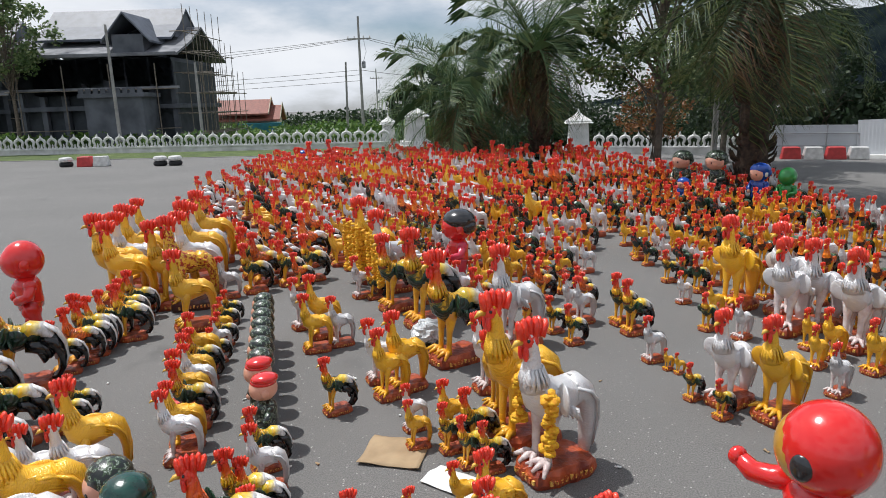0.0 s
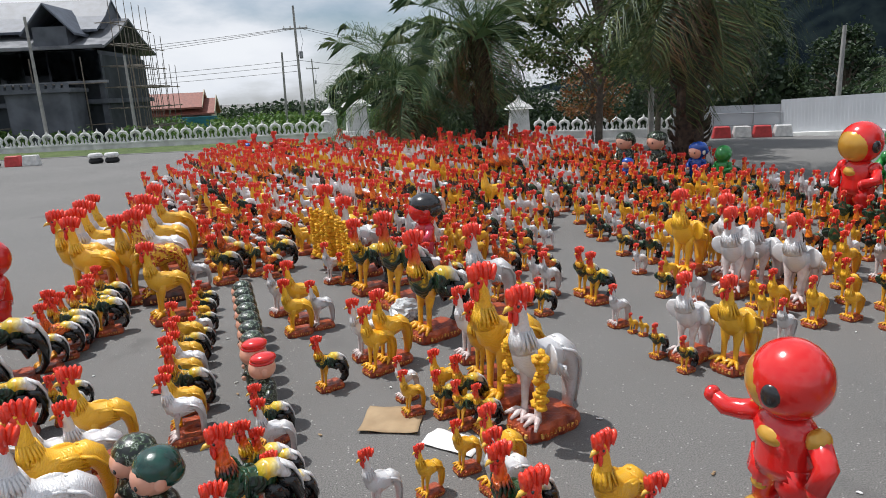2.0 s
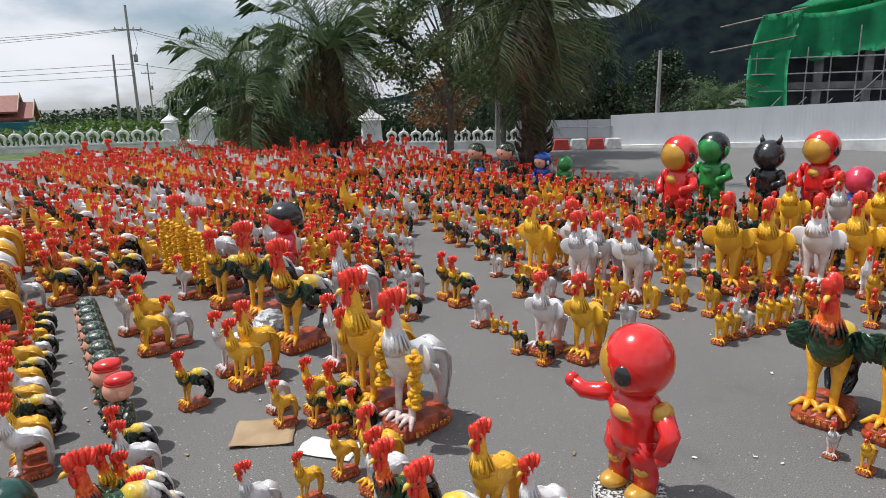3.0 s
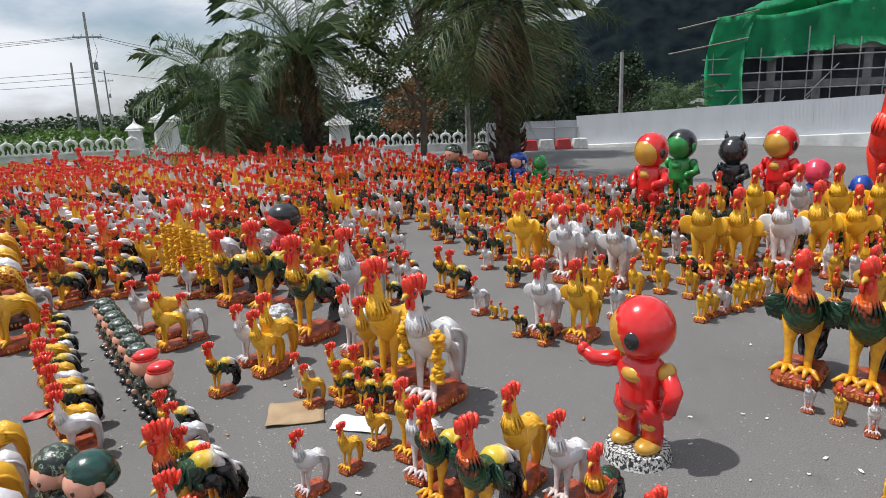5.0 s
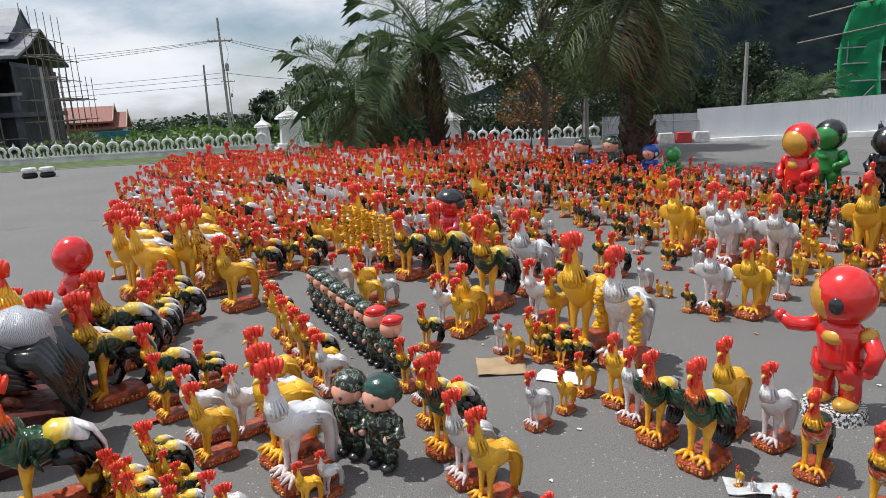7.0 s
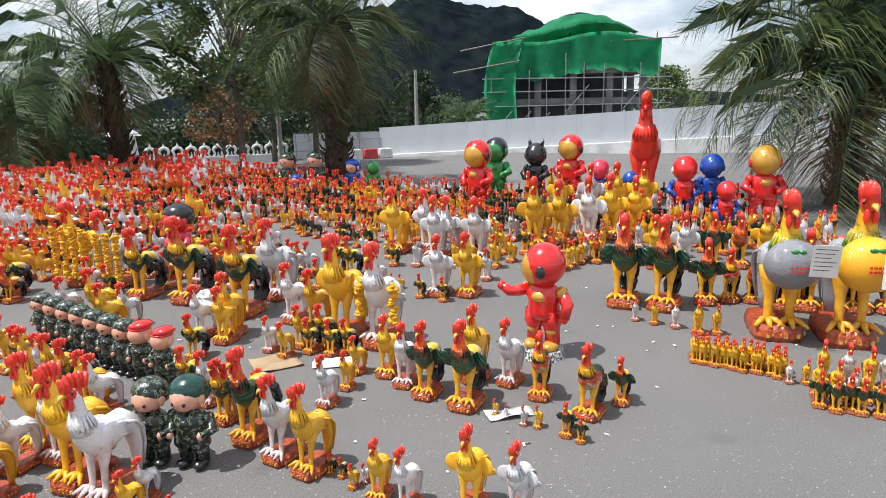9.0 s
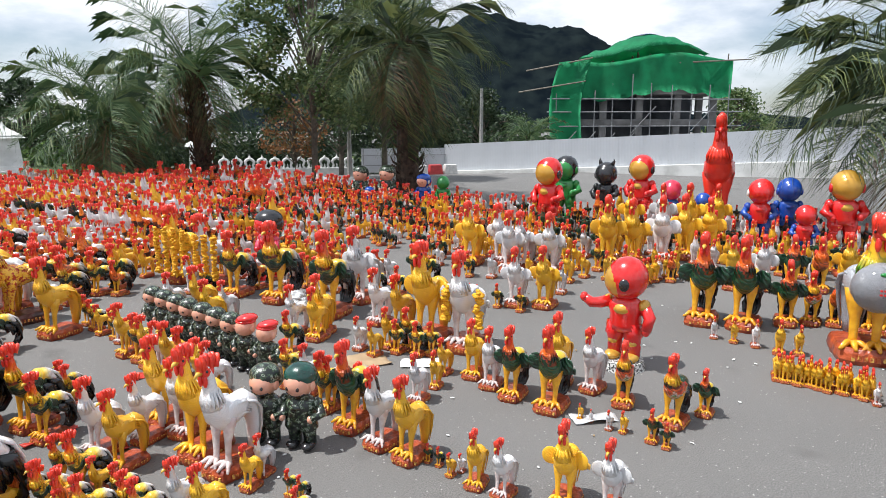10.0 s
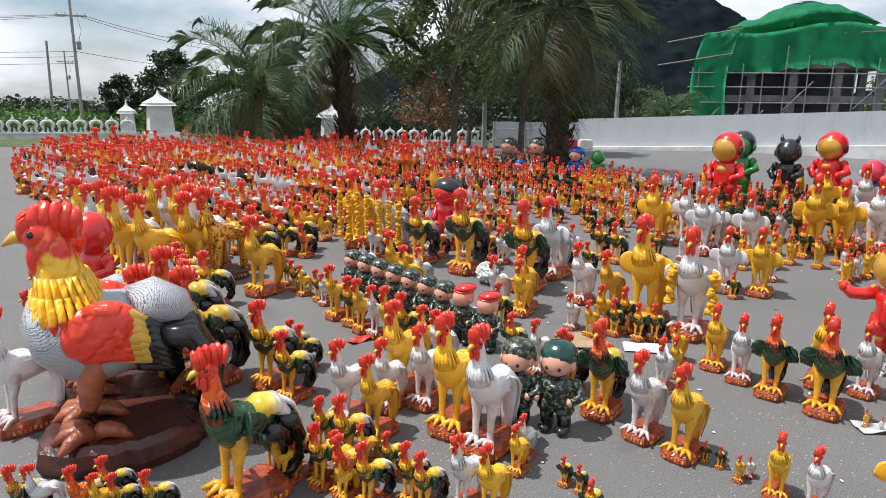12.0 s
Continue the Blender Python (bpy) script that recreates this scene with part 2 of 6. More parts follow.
def asphalt_material():
    m = bpy.data.materials.new("weathered_asphalt")
    m.use_nodes = True
    n, k = m.node_tree.nodes, m.node_tree.links
    p = n["Principled BSDF"]
    co = n.new("ShaderNodeTexCoord")

    def noise_node(scale, detail=5.0):
        t = n.new("ShaderNodeTexNoise")
        t.inputs["Scale"].default_value, t.inputs["Detail"].default_value = scale, detail
        k.new(co.outputs["Object"], t.inputs["Vector"])
        return t

    def ramp_node(src, a, b, ca, cb):
        r = n.new("ShaderNodeValToRGB")
        r.color_ramp.elements[0].position, r.color_ramp.elements[1].position = a, b
        r.color_ramp.elements[0].color, r.color_ramp.elements[1].color = (*ca, 1), (*cb, 1)
        k.new(src, r.inputs["Fac"])
        return r.outputs["Color"]

    def blend(fac, a, b):
        x = n.new("ShaderNodeMix")
        x.data_type = "RGBA"
        k.new(fac, x.inputs["Factor"])
        k.new(a, x.inputs["A"])
        if isinstance(b, tuple):
            x.inputs["B"].default_value = (*b, 1)
        else:
            k.new(b, x.inputs["B"])
        return x.outputs["Result"]

    broad = ramp_node(noise_node(0.35).outputs["Fac"], 0.35, 0.68, (0.125, 0.121, 0.115), (0.168, 0.162, 0.154))
    grit = noise_node(95.0, 4.0)
    fine = ramp_node(grit.outputs["Fac"], 0.40, 0.62, (0.070, 0.068, 0.065), (0.245, 0.236, 0.224))
    base = blend(ramp_node(noise_node(3.0).outputs["Fac"], 0.3, 0.7, (0.35,) * 3, (0.6,) * 3), broad, fine)
    vo = n.new("ShaderNodeTexVoronoi")
    vo.inputs["Scale"].default_value = 19.0
    k.new(co.outputs["Object"], vo.inputs["Vector"])
    chips = blend(ramp_node(vo.outputs["Distance"], 0.09, 0.14, (0.8,) * 3, (0, 0, 0)), base, (0.46, 0.45, 0.42))
    pit = n.new("ShaderNodeTexVoronoi")
    pit.inputs["Scale"].default_value = 46.0
    k.new(co.outputs["Object"], pit.inputs["Vector"])
    chips = blend(ramp_node(pit.outputs["Distance"], 0.10, 0.20, (0.75,) * 3, (0, 0, 0)), chips, (0.035, 0.034, 0.033))
    stain = ramp_node(noise_node(1.3, 7.0).outputs["Fac"], 0.62, 0.72, (0, 0, 0), (0.55,) * 3)
    col = blend(stain, chips, (0.085, 0.082, 0.078))
    k.new(col, p.inputs["Base Color"])
    p.inputs["Roughness"].default_value = 0.82
    bp = n.new("ShaderNodeBump")
    bp.inputs["Strength"].default_value, bp.inputs["Distance"].default_value = 0.55, 0.012
    k.new(grit.outputs["Fac"], bp.inputs["Height"])
    k.new(bp.outputs["Normal"], p.inputs["Normal"])
    return m


asphalt = asphalt_material()
wall_white = paint("weathered_white_paint", (0.74, 0.74, 0.72), (0.52, 0.52, 0.50), rough=0.7, scale=1.6, bump=0.15, fine=30)
hoard_white = paint("white_sheet_hoarding", (0.52, 0.54, 0.57), (0.45, 0.47, 0.50), rough=0.45, scale=0.7, bump=0.08, fine=8)
concrete = paint("raw_concrete", (0.24, 0.235, 0.23), (0.14, 0.137, 0.135), rough=0.85, scale=1.2, bump=0.3, fine=20)
# Darker, bluer copy of the raw concrete: shade is put into its colour.
concrete_in_shade = paint("shaded_concrete", (0.12, 0.13, 0.15), (0.065, 0.072, 0.085), rough=0.85, scale=0.8, bump=0.2, fine=10)
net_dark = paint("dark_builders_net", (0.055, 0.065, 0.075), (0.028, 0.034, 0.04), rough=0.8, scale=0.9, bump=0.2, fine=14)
net_green = paint("green_builders_net", (0.012, 0.33, 0.13), (0.008, 0.22, 0.085), rough=0.7, scale=0.9, bump=0.3, fine=9)
tarp_blue = paint("blue_tarpaulin", (0.03, 0.16, 0.50), (0.02, 0.10, 0.36), rough=0.5, scale=2)
roof_grey = paint("grey_roof_sheet", (0.11, 0.125, 0.155), (0.07, 0.08, 0.10), rough=0.55, scale=1.5, bump=0.2)
roof_light = paint("pale_roof_lining", (0.25, 0.255, 0.27), (0.12, 0.125, 0.14), rough=0.8, scale=1.0)
roof_tile = paint("brown_red_roof_tiles", (0.27, 0.085, 0.055), (0.18, 0.055, 0.04), rough=0.6, scale=2.5, bump=0.5, fine=10)
teal_wall = paint("teal_sheet_wall", (0.02, 0.17, 0.22), (0.015, 0.12, 0.16), rough=0.5, scale=1.5)
cream_wall = paint("cream_render", (0.55, 0.48, 0.36), (0.42, 0.36, 0.27), rough=0.8, scale=1.2)
steel = paint("galvanised_tube", (0.34, 0.35, 0.36), (0.22, 0.22, 0.23), rough=0.5, metal=0.4, scale=5)
bamboo = paint("weathered_bamboo", (0.22, 0.19, 0.15), (0.12, 0.10, 0.08), rough=0.7, scale=4)
pole_grey = paint("pole_concrete", (0.36, 0.35, 0.33), (0.25, 0.245, 0.235), rough=0.85, scale=2, bump=0.2)
wire_dark = paint("cable_sheath", (0.05, 0.05, 0.055), rough=0.6)
bark = paint("palm_bark", (0.085, 0.052, 0.034), (0.03, 0.02, 0.014), rough=0.9, scale=9, bump=1.0, fine=18)
bark_grey = paint("grey_bark", (0.16, 0.13, 0.10), (0.08, 0.065, 0.05), rough=0.9, scale=6, bump=0.8, fine=20)


def leaf_material(name, a, b, c):
    m = bpy.data.materials.new(name)
    m.use_nodes = True
    n, k = m.node_tree.nodes, m.node_tree.links
    p = n["Principled BSDF"]
    geo, ramp = n.new("ShaderNodeNewGeometry"), n.new("ShaderNodeValToRGB")
    e = ramp.color_ramp.elements
    e[0].color, e[1].color = (*a, 1), (*c, 1)
    e.new(0.55).color = (*b, 1)
    tr, mix = n.new("ShaderNodeBsdfTranslucent"), n.new("ShaderNodeMixShader")
    mix.inputs[0].default_value = 0.28
    k.new(geo.outputs["Random Per Island"], ramp.inputs["Fac"])
    k.new(ramp.outputs["Color"], p.inputs["Base Color"])
    k.new(ramp.outputs["Color"], tr.inputs["Color"])
    p.inputs["Roughness"].default_value = 0.55
    k.new(p.outputs[0], mix.inputs[1])
    k.new(tr.outputs[0], mix.inputs[2])
    k.new(mix.outputs[0], n["Material Output"].inputs["Surface"])
    return m


palm_leaf = leaf_material("palm_leaflets", (0.024, 0.060, 0.022), (0.060, 0.125, 0.042), (0.18, 0.23, 0.08))
palm_dark = leaf_material("dark_palm_leaflets", (0.012, 0.030, 0.011), (0.036, 0.070, 0.022), (0.17, 0.20, 0.055))
dry_leaf = leaf_material("dry_fronds", (0.10, 0.055, 0.03), (0.17, 0.10, 0.05), (0.26, 0.16, 0.07))
tree_leaf = leaf_material("tree_leaves", (0.045, 0.085, 0.025), (0.10, 0.165, 0.05), (0.26, 0.31, 0.13))
hedge_leaf = leaf_material("scrub_leaves", (0.045, 0.10, 0.02), (0.085, 0.17, 0.03), (0.16, 0.24, 0.05))
far_leaf = leaf_material("far_wood_leaves", (0.012, 0.027, 0.012), (0.024, 0.048, 0.018), (0.05, 0.08, 0.03))
rust_leaf = leaf_material("withered_leaves", (0.16, 0.06, 0.02), (0.26, 0.11, 0.035), (0.10, 0.10, 0.03))
# The hill's blue cast from distance haze is mixed into these greens.
hazed_hill_green = paint("wooded_hill", (0.013, 0.019, 0.020), (0.005, 0.008, 0.011), rough=0.95, scale=0.12, bump=0.6, fine=0.5, spec=0.0)
grass_green = paint("rough_grass", (0.10, 0.14, 0.035), (0.05, 0.075, 0.02), rough=0.95, scale=1.4, bump=1.0, fine=40)
cardboard = paint("corrugated_card", (0.40, 0.29, 0.17), (0.30, 0.21, 0.12), rough=0.85, scale=5, bump=0.2, fine=40)
plastic_film = paint("clear_plastic_film", (0.62, 0.64, 0.64), (0.5, 0.51, 0.51), rough=0.15, scale=8, bump=0.8, fine=20, coat=0.6)
ribbon_red = paint("red_ribbon", (0.60, 0.05, 0.03), rough=0.5)
marigold = paint("marigold_petals", (0.85, 0.50, 0.015), (0.70, 0.30, 0.008), rough=0.7, scale=30, bump=0.8, fine=60)
paper = paint("white_paper", (0.80, 0.80, 0.78), (0.72, 0.72, 0.70), rough=0.8, scale=3, bump=0.03)
print_grey = paint("printed_line", (0.12, 0.12, 0.13), rough=0.8)
rubber = paint("tyre_rubber", (0.02, 0.02, 0.021), rough=0.8, bump=0.3)
barrier_red = paint("barrier_red_plastic", (0.55, 0.05, 0.05), rough=0.45)


# ---- mesh helpers ----
def ground_z(x, y):
    """The yard is level; beyond it the land falls away gently, more so on the hoarding's side."""
    f = min(1.0, max(0.0, (x + 6) / 10))
    return -(0.035 + 0.035 * f * f * (3 - 2 * f)) * min(180.0, max(0.0, y - 27 + 0.3 * max(0.0, x - 8)))


def finish(name, bm, mats, parent=None, label="", smooth=True):
    me = bpy.data.meshes.new(name)
    bm.normal_update()
    if smooth:
        for f in bm.faces:
            f.smooth = True
    bm.to_mesh(me)
    bm.free()
    for m in mats if isinstance(mats, (list, tuple)) else [mats]:
        me.materials.append(m)
    ob = new(name, me)
    ob.parent = parent
    if label:
        ob["label"] = label
    return ob


def part(name, bm, material, parent, label=""):
    return finish(name, bm, material, parent, label, smooth=False)


def thing(name, label, category, at=(0, 0, 0), turn=0.0, group="", kind=""):
    ob = new(name)
    ob.matrix_basis = pose(at[0], at[1], at[2] + ground_z(at[0], at[1]), 0, 0, turn)
    return tagged(ob, label, category, group, kind)


def tube(bm, pts, radii, seg=8, mi=0, flat=1.0, caps=True):
    """A tube through pts; flat scales its thickness across its own bend."""
    pts = [Vector(p) for p in pts]
    rings = []
    for i, p in enumerate(pts):
        t = (pts[min(i + 1, len(pts) - 1)] - pts[max(i - 1, 0)]).normalized()
        side = t.cross(Vector((0, 0, 1)))
        if side.length < 0.05:
            side = t.cross(Vector((1, 0, 0))) if abs(t.x) < 0.9 else t.cross(Vector((0, 1, 0)))
        if abs(t.y) < 1e-6:
            side = Vector((0, 1, 0))
        side.normalize()
        up = side.cross(t)
        r = radii[i] if isinstance(radii[i], tuple) else (radii[i], radii[i] * flat)
        rings.append([bm.verts.new(p + side * math.cos(a) * r[0] + up * math.sin(a) * r[1]) for a in (2 * math.pi * j / seg for j in range(seg))])
    for a, b in zip(rings, rings[1:]):
        for j in range(seg):
            f = bm.faces.new((a[j], a[(j + 1) % seg], b[(j + 1) % seg], b[j]))
            f.material_index = mi
    if caps:
        for r, flip in ((rings[0], True), (rings[-1], False)):
            f = bm.faces.new(r[::-1] if flip else r)
            f.material_index = mi
    return rings


def ball(bm, at, size, seg=12, mi=0, turn=None):
    m = Matrix.Translation(at) @ (turn or Matrix()) @ Matrix.Diagonal((*size, 1))
    r = bmesh.ops.create_uvsphere(bm, u_segments=seg, v_segments=max(5, seg * 2 // 3), radius=1, matrix=m)
    for f in {f for v in r["verts"] for f in v.link_faces}:
        f.material_index = mi


def box(bm, lo, hi, mi=0, bevel=0.0):
    lo, hi = Vector(lo), Vector(hi)
    m = Matrix.Translation((lo + hi) / 2) @ Matrix.Diagonal((*(hi - lo), 1))
    r = bmesh.ops.create_cube(bm, size=1, matrix=m)
    fs = {f for v in r["verts"] for f in v.link_faces}
    for f in fs:
        f.material_index = mi
    if bevel:
        bmesh.ops.bevel(bm, geom=list({e for f in fs for e in f.edges}), offset=bevel, segments=2, affect="EDGES", profile=0.6)


def slab(bm, outline, y0, y1, mi=0):
    """A plate with the given outline in x and z, from y0 to y1."""
    a, b = [bm.verts.new((x, y0, z)) for x, z in outline], [bm.verts.new((x, y1, z)) for x, z in outline]
    fs = [bm.faces.new(a), bm.faces.new(b[::-1])]
    for i in range(len(a)):
        j = (i + 1) % len(a)
        fs.append(bm.faces.new((a[j], a[i], b[i], b[j])))
    for f in fs:
        f.material_index = mi


# ---- ground ----
def sheet_mesh(name, xs, ys, lift, material, label):
    """One sheet of ground that follows the fall of the land."""
    verts = [(x, y, ground_z(x, y) + lift) for y in ys for x in xs]
    w = len(xs)
    faces = [(j * w + i, j * w + i + 1, (j + 1) * w + i + 1, (j + 1) * w + i) for j in range(len(ys) - 1) for i in range(w - 1)]
    me = bpy.data.meshes.new(name)
    me.from_pydata(verts, [], faces)
    me.materials.append(material)
    tagged(new(name, me), label, name, kind="structure")


def build_ground():
    xs = [-900, -300, -120, -60, -30, -15, -8] + list(range(-6, 6)) + [6, 8, 12, 16, 20, 26, 34, 44, 60, 120, 300, 900]
    ys = [-900, -200, -40, 0, 15, 24, 26] + list(range(27, 46)) + [48, 52, 58, 66, 80, 100, 130, 160, 190, 206, 300, 900]
    sheet_mesh("ground", xs, ys, 0.0, asphalt, "weathered grey asphalt yard with pale chips and stains")
    bm = bmesh.new()
    box(bm, (-70, 38.4, -1.2), (-6.0, 44.0, -0.40), 0, 0.02)
    tagged(finish("verge", bm, grass_green, smooth=False), "strip of rough grass along the white fence", "verge", kind="structure")
    bm = bmesh.new()
    box(bm, (-70, 38.15, -1.2), (-6.0, 38.396, -0.36), 0, 0.015)
    tagged(finish("kerb", bm, concrete, smooth=False), "pale concrete kerb at the yard's edge", "kerb", kind="structure")
    sheet_mesh("field", [-220, -120, -60, -30, -15, -8] + list(range(-6, 6)) + [6, 8, 12, 16, 20, 26, 34, 44, 60, 160], [49, 52, 58, 66, 80, 100, 130, 160, 190, 206, 300], 0.05, grass_green, "overgrown green land beyond the fence")


build_ground()


# ---- leaves ----
def leaf_cloud(verts, faces, centre, size, count, leaf, rng, hollow=0.5):
    """Small folded leaves thrown over a lumpy shell."""
    cx, cy, cz = centre
    for _ in range(count):
        v = Vector((rng.gauss(0, 1), rng.gauss(0, 1), rng.gauss(0, 1))).normalized()
        r = hollow + (1 - hollow) * rng.random()
        p = Vector((cx + v.x * size[0] * r, cy + v.y * size[1] * r, cz + v.z * size[2] * r))
        a = Vector((rng.gauss(0, 1), rng.gauss(0, 1), rng.gauss(0, 0.6))).normalized()
        b = a.cross(Vector((rng.gauss(0, 1), rng.gauss(0, 1), rng.gauss(0, 1)))).normalized()
        l, w = leaf * (0.6 + 0.8 * rng.random()), leaf * (0.22 + 0.2 * rng.random())
        i = len(verts)
        verts += [p - a * l / 2, p + b * w, p + a * l / 2 - Vector((0, 0, l * 0.15)), p - b * w]
        faces.append((i, i + 1, i + 2, i + 3))


def leaf_mesh(name, verts, faces, material, parent=None):
    me = bpy.data.meshes.new(name)
    me.from_pydata([tuple(v) for v in verts], [], faces)
    me.materials.append(material)
    ob = new(name, me)
    ob.parent = parent
    return ob


# ---- palms ----
def palm(at, trunk_h, frond, count, seed, label, lean=(0.0, 0.0), girth=0.26, low=-0.75, leaves=None):
    rng = random.Random(seed)
    top_thing = thing("palm_tree", label, "palm tree", at, rng.uniform(0, 360), "palms round the yard")
    bm = bmesh.new()
    steps = 14
    pts = [(lean[0] * (i / steps) ** 1.5, lean[1] * (i / steps) ** 1.5, trunk_h * i / steps) for i in range(steps + 1)]
    tube(bm, pts, [girth * (1.35 - 0.35 * min(1, i / 3) + rng.uniform(-0.05, 0.05)) for i in range(steps + 1)], 14)
    for i in range(int(trunk_h * 42)):
        z = rng.uniform(0.12, trunk_h)
        f = (z / trunk_h) ** 1.5
        a = i * 2.399
        c = Vector((lean[0] * f, lean[1] * f, z))
        out = Vector((math.cos(a), math.sin(a), 0.0))
        tube(bm, [c + out * girth * 0.8, c + out * (girth + 0.13) + Vector((0, 0, 0.13)), c + out * (girth + 0.20) + Vector((0, 0, 0.30))], [(0.085, 0.04), (0.06, 0.03), (0.025, 0.012)], 5)
    part("trunk", bm, bark, top_thing, "dark trunk rough with old leaf bases")
    for crown, mat, lo, hi, n in (("crown", leaves or palm_leaf, low, 1.35, count), ("dry_skirt", dry_leaf, -1.25, -0.6, max(4, count // 7))):
        verts, faces = [], []
        rach = bmesh.new()
        for i in range(n):
            a = i * 2.399 + rng.uniform(-0.25, 0.25)
            el = lo + (hi - lo) * ((i + 0.5) / n) ** 0.85 + rng.uniform(-0.1, 0.1)
            length = frond * rng.uniform(0.78, 1.1) * (0.7 if crown != "crown" else 1)
            droop = rng.uniform(1.0, 1.7)
            d = Vector((math.cos(a), math.sin(a), 0))
            p, spine, k = Vector((lean[0], lean[1], trunk_h)) + d * girth * 0.5, [], 22
            ang = el
            for s in range(k + 1):
                spine.append(p.copy())
                ang -= droop / k * (0.35 + 1.3 * s / k)
                p = p + (d * math.cos(ang) + Vector((0, 0, math.sin(ang)))) * length / k
            tube(rach, spine[::3], [0.035 * (1 - 0.85 * j / (len(spine[::3]) - 1)) for j in range(len(spine[::3]))], 4, caps=False)
            side0 = d.cross(Vector((0, 0, 1)))
            for s in range(3, k * 3):
                f = s / (k * 3)
                j = min(int(f * k), k - 1)
                q = spine[j].lerp(spine[j + 1], f * k - j)
                t = (spine[j + 1] - spine[j]).normalized()
                up = side0.cross(t)
                ll = frond * 0.21 * (0.35 + 1.3 * math.sin(math.pi * min(1, f * 0.88 + 0.08))) * rng.uniform(0.8, 1.15)
                for sg in (-1, 1):
                    w = (side0 * sg * rng.uniform(0.7, 1.0) + t * rng.uniform(0.45, 0.8) + up * rng.uniform(-0.15, 0.45)).normalized()
                    mid = q + w * ll * 0.55
                    tip = q + w * ll + Vector((0, 0, -ll * rng.uniform(0.22, 0.55)))
                    hw = w.cross(up).normalized().lerp(t, 0.5) * 0.0085 * frond / 3
                    b = len(verts)
                    verts += [q - hw, q + hw, mid + hw, tip, mid - hw]
                    faces.append((b, b + 1, b + 2, b + 3, b + 4))
        leaf_mesh(crown, verts, faces, mat, top_thing)
        part("crown_stem" if crown == "crown" else "dry_stem", rach, mat, top_thing)
    return top_thing


palm((1.7, 25.2, 0), 4.4, 4.1, 44, 11, "tall green oil palm with arching feathery fronds", (0.2, 0.0), 0.30)
palm((-0.9, 26.6, 0), 2.6, 4.1, 42, 23, "low green oil palm with fronds sweeping to the ground", (-0.5, 0.1), 0.28, -1.0)
palm((6.4, 17.0, 0), 4.9, 3.7, 44, 37, "dark palm with a thick ragged trunk and hanging fronds", (0.1, 0.0), 0.34, -1.15, palm_dark)
palm((13.7, 5.6, 0), 3.2, 4.4, 72, 51, "green oil palm with long drooping fronds beside the dolls", (-0.3, 0.1), 0.28, -0.45, palm_dark)

palm((22.0, 31.0, 0), 2.0, 2.5, 26, 77, "low bushy palm behind the hoarding", (0.0, 0.0), 0.18, -0.2)


# ---- broadleaf trees ----
def tree(at, height, spread, seed, leaf, count, material, label, trunk=0.16, lift=0.35, category="tree"):
    rng = random.Random(seed)
    whole = thing("tree", label, category, at, 0, "trees behind the yard")
    bm = bmesh.new()
    tube(bm, [(0, 0, 0), (0.05, 0.03, height * 0.25), (-0.04, 0.05, height * 0.5), (0.05, 0, height * 0.8)], [trunk, trunk * 0.8, trunk * 0.6, trunk * 0.2], 8)
    verts, faces = [], []
    clumps = 34
    for i in range(clumps):
        a, f = i * 2.399, (i + 0.5) / clumps
        z = height * (lift + (1 - lift) * f)
        r = spread * math.sin(math.pi * (0.18 + 0.78 * f)) * rng.uniform(0.35, 1.0)
        c = Vector((math.cos(a) * r, math.sin(a) * r, z + rng.uniform(-0.3, 0.3)))
        tube(bm, [(0, 0, z * 0.62), c * 0.55 + Vector((0, 0, z * 0.42)), c], [trunk * 0.35, trunk * 0.2, trunk * 0.06], 5)
        leaf_cloud(verts, faces, c, (spread * rng.uniform(0.2, 0.36), spread * rng.uniform(0.2, 0.36), spread * rng.uniform(0.16, 0.30)), count // clumps, leaf, rng, 0.15)
    part("trunk", bm, bark_grey, whole)
    leaf_mesh("crown", verts, faces, material, whole)
    return whole


tree((5.6, 23.6, 0), 9.8, 3.5, 5, 0.18, 16000, tree_leaf, "slender tree with small grey-green leaves and gaps of sky", 0.14, 0.28)
tree((9.3, 25.0, 0), 9.0, 3.2, 6, 0.18, 10000, tree_leaf, "leafy green tree standing behind the palm", 0.15, 0.25)
tree((12.5, 38.5, 0), 8.0, 3.4, 8, 0.24, 7000, far_leaf, "dense dark green tree behind the hoarding", 0.18, 0.2)
tree((18.0, 39.0, 0), 7.0, 3.2, 9, 0.24, 6000, far_leaf, "dense dark green tree behind the hoarding", 0.18, 0.2)
tree((22.0, 36.5, 0), 5.4, 3.0, 10, 0.24, 5000, far_leaf, "dense dark green tree behind the hoarding", 0.18, 0.2)
tree((6.8, 30.0, 0), 3.4, 1.9, 12, 0.17, 1500, rust_leaf, "small tree with withered red-brown leaves", 0.10, 0.3)
tree((2.0, 60.0, 0), 7.5, 4.2, 14, 0.30, 6000, far_leaf, "dark green tree beyond the fence", 0.2, 0.25)
tree((-5.5, 66.0, 0), 7.2, 3.4, 15, 0.34, 6000, far_leaf, "spreading dark green tree far beyond the fence", 0.25, 0.35)
tree((-10.5, 72.0, 0), 5.2, 2.4, 16, 0.32, 4500, far_leaf, "rounded dark green tree far beyond the fence", 0.2, 0.3)
tree((-36.5, 47.2, 0), 12.5, 3.4, 17, 0.30, 5000, tree_leaf, "thin tall tree in front of the unfinished temple hall", 0.16, 0.5)
tree((47.0, 35.0, 0), 6.5, 3.4, 18, 0.26, 6000, tree_leaf, "green tree behind the hoarding and netted hall", 0.18, 0.2)


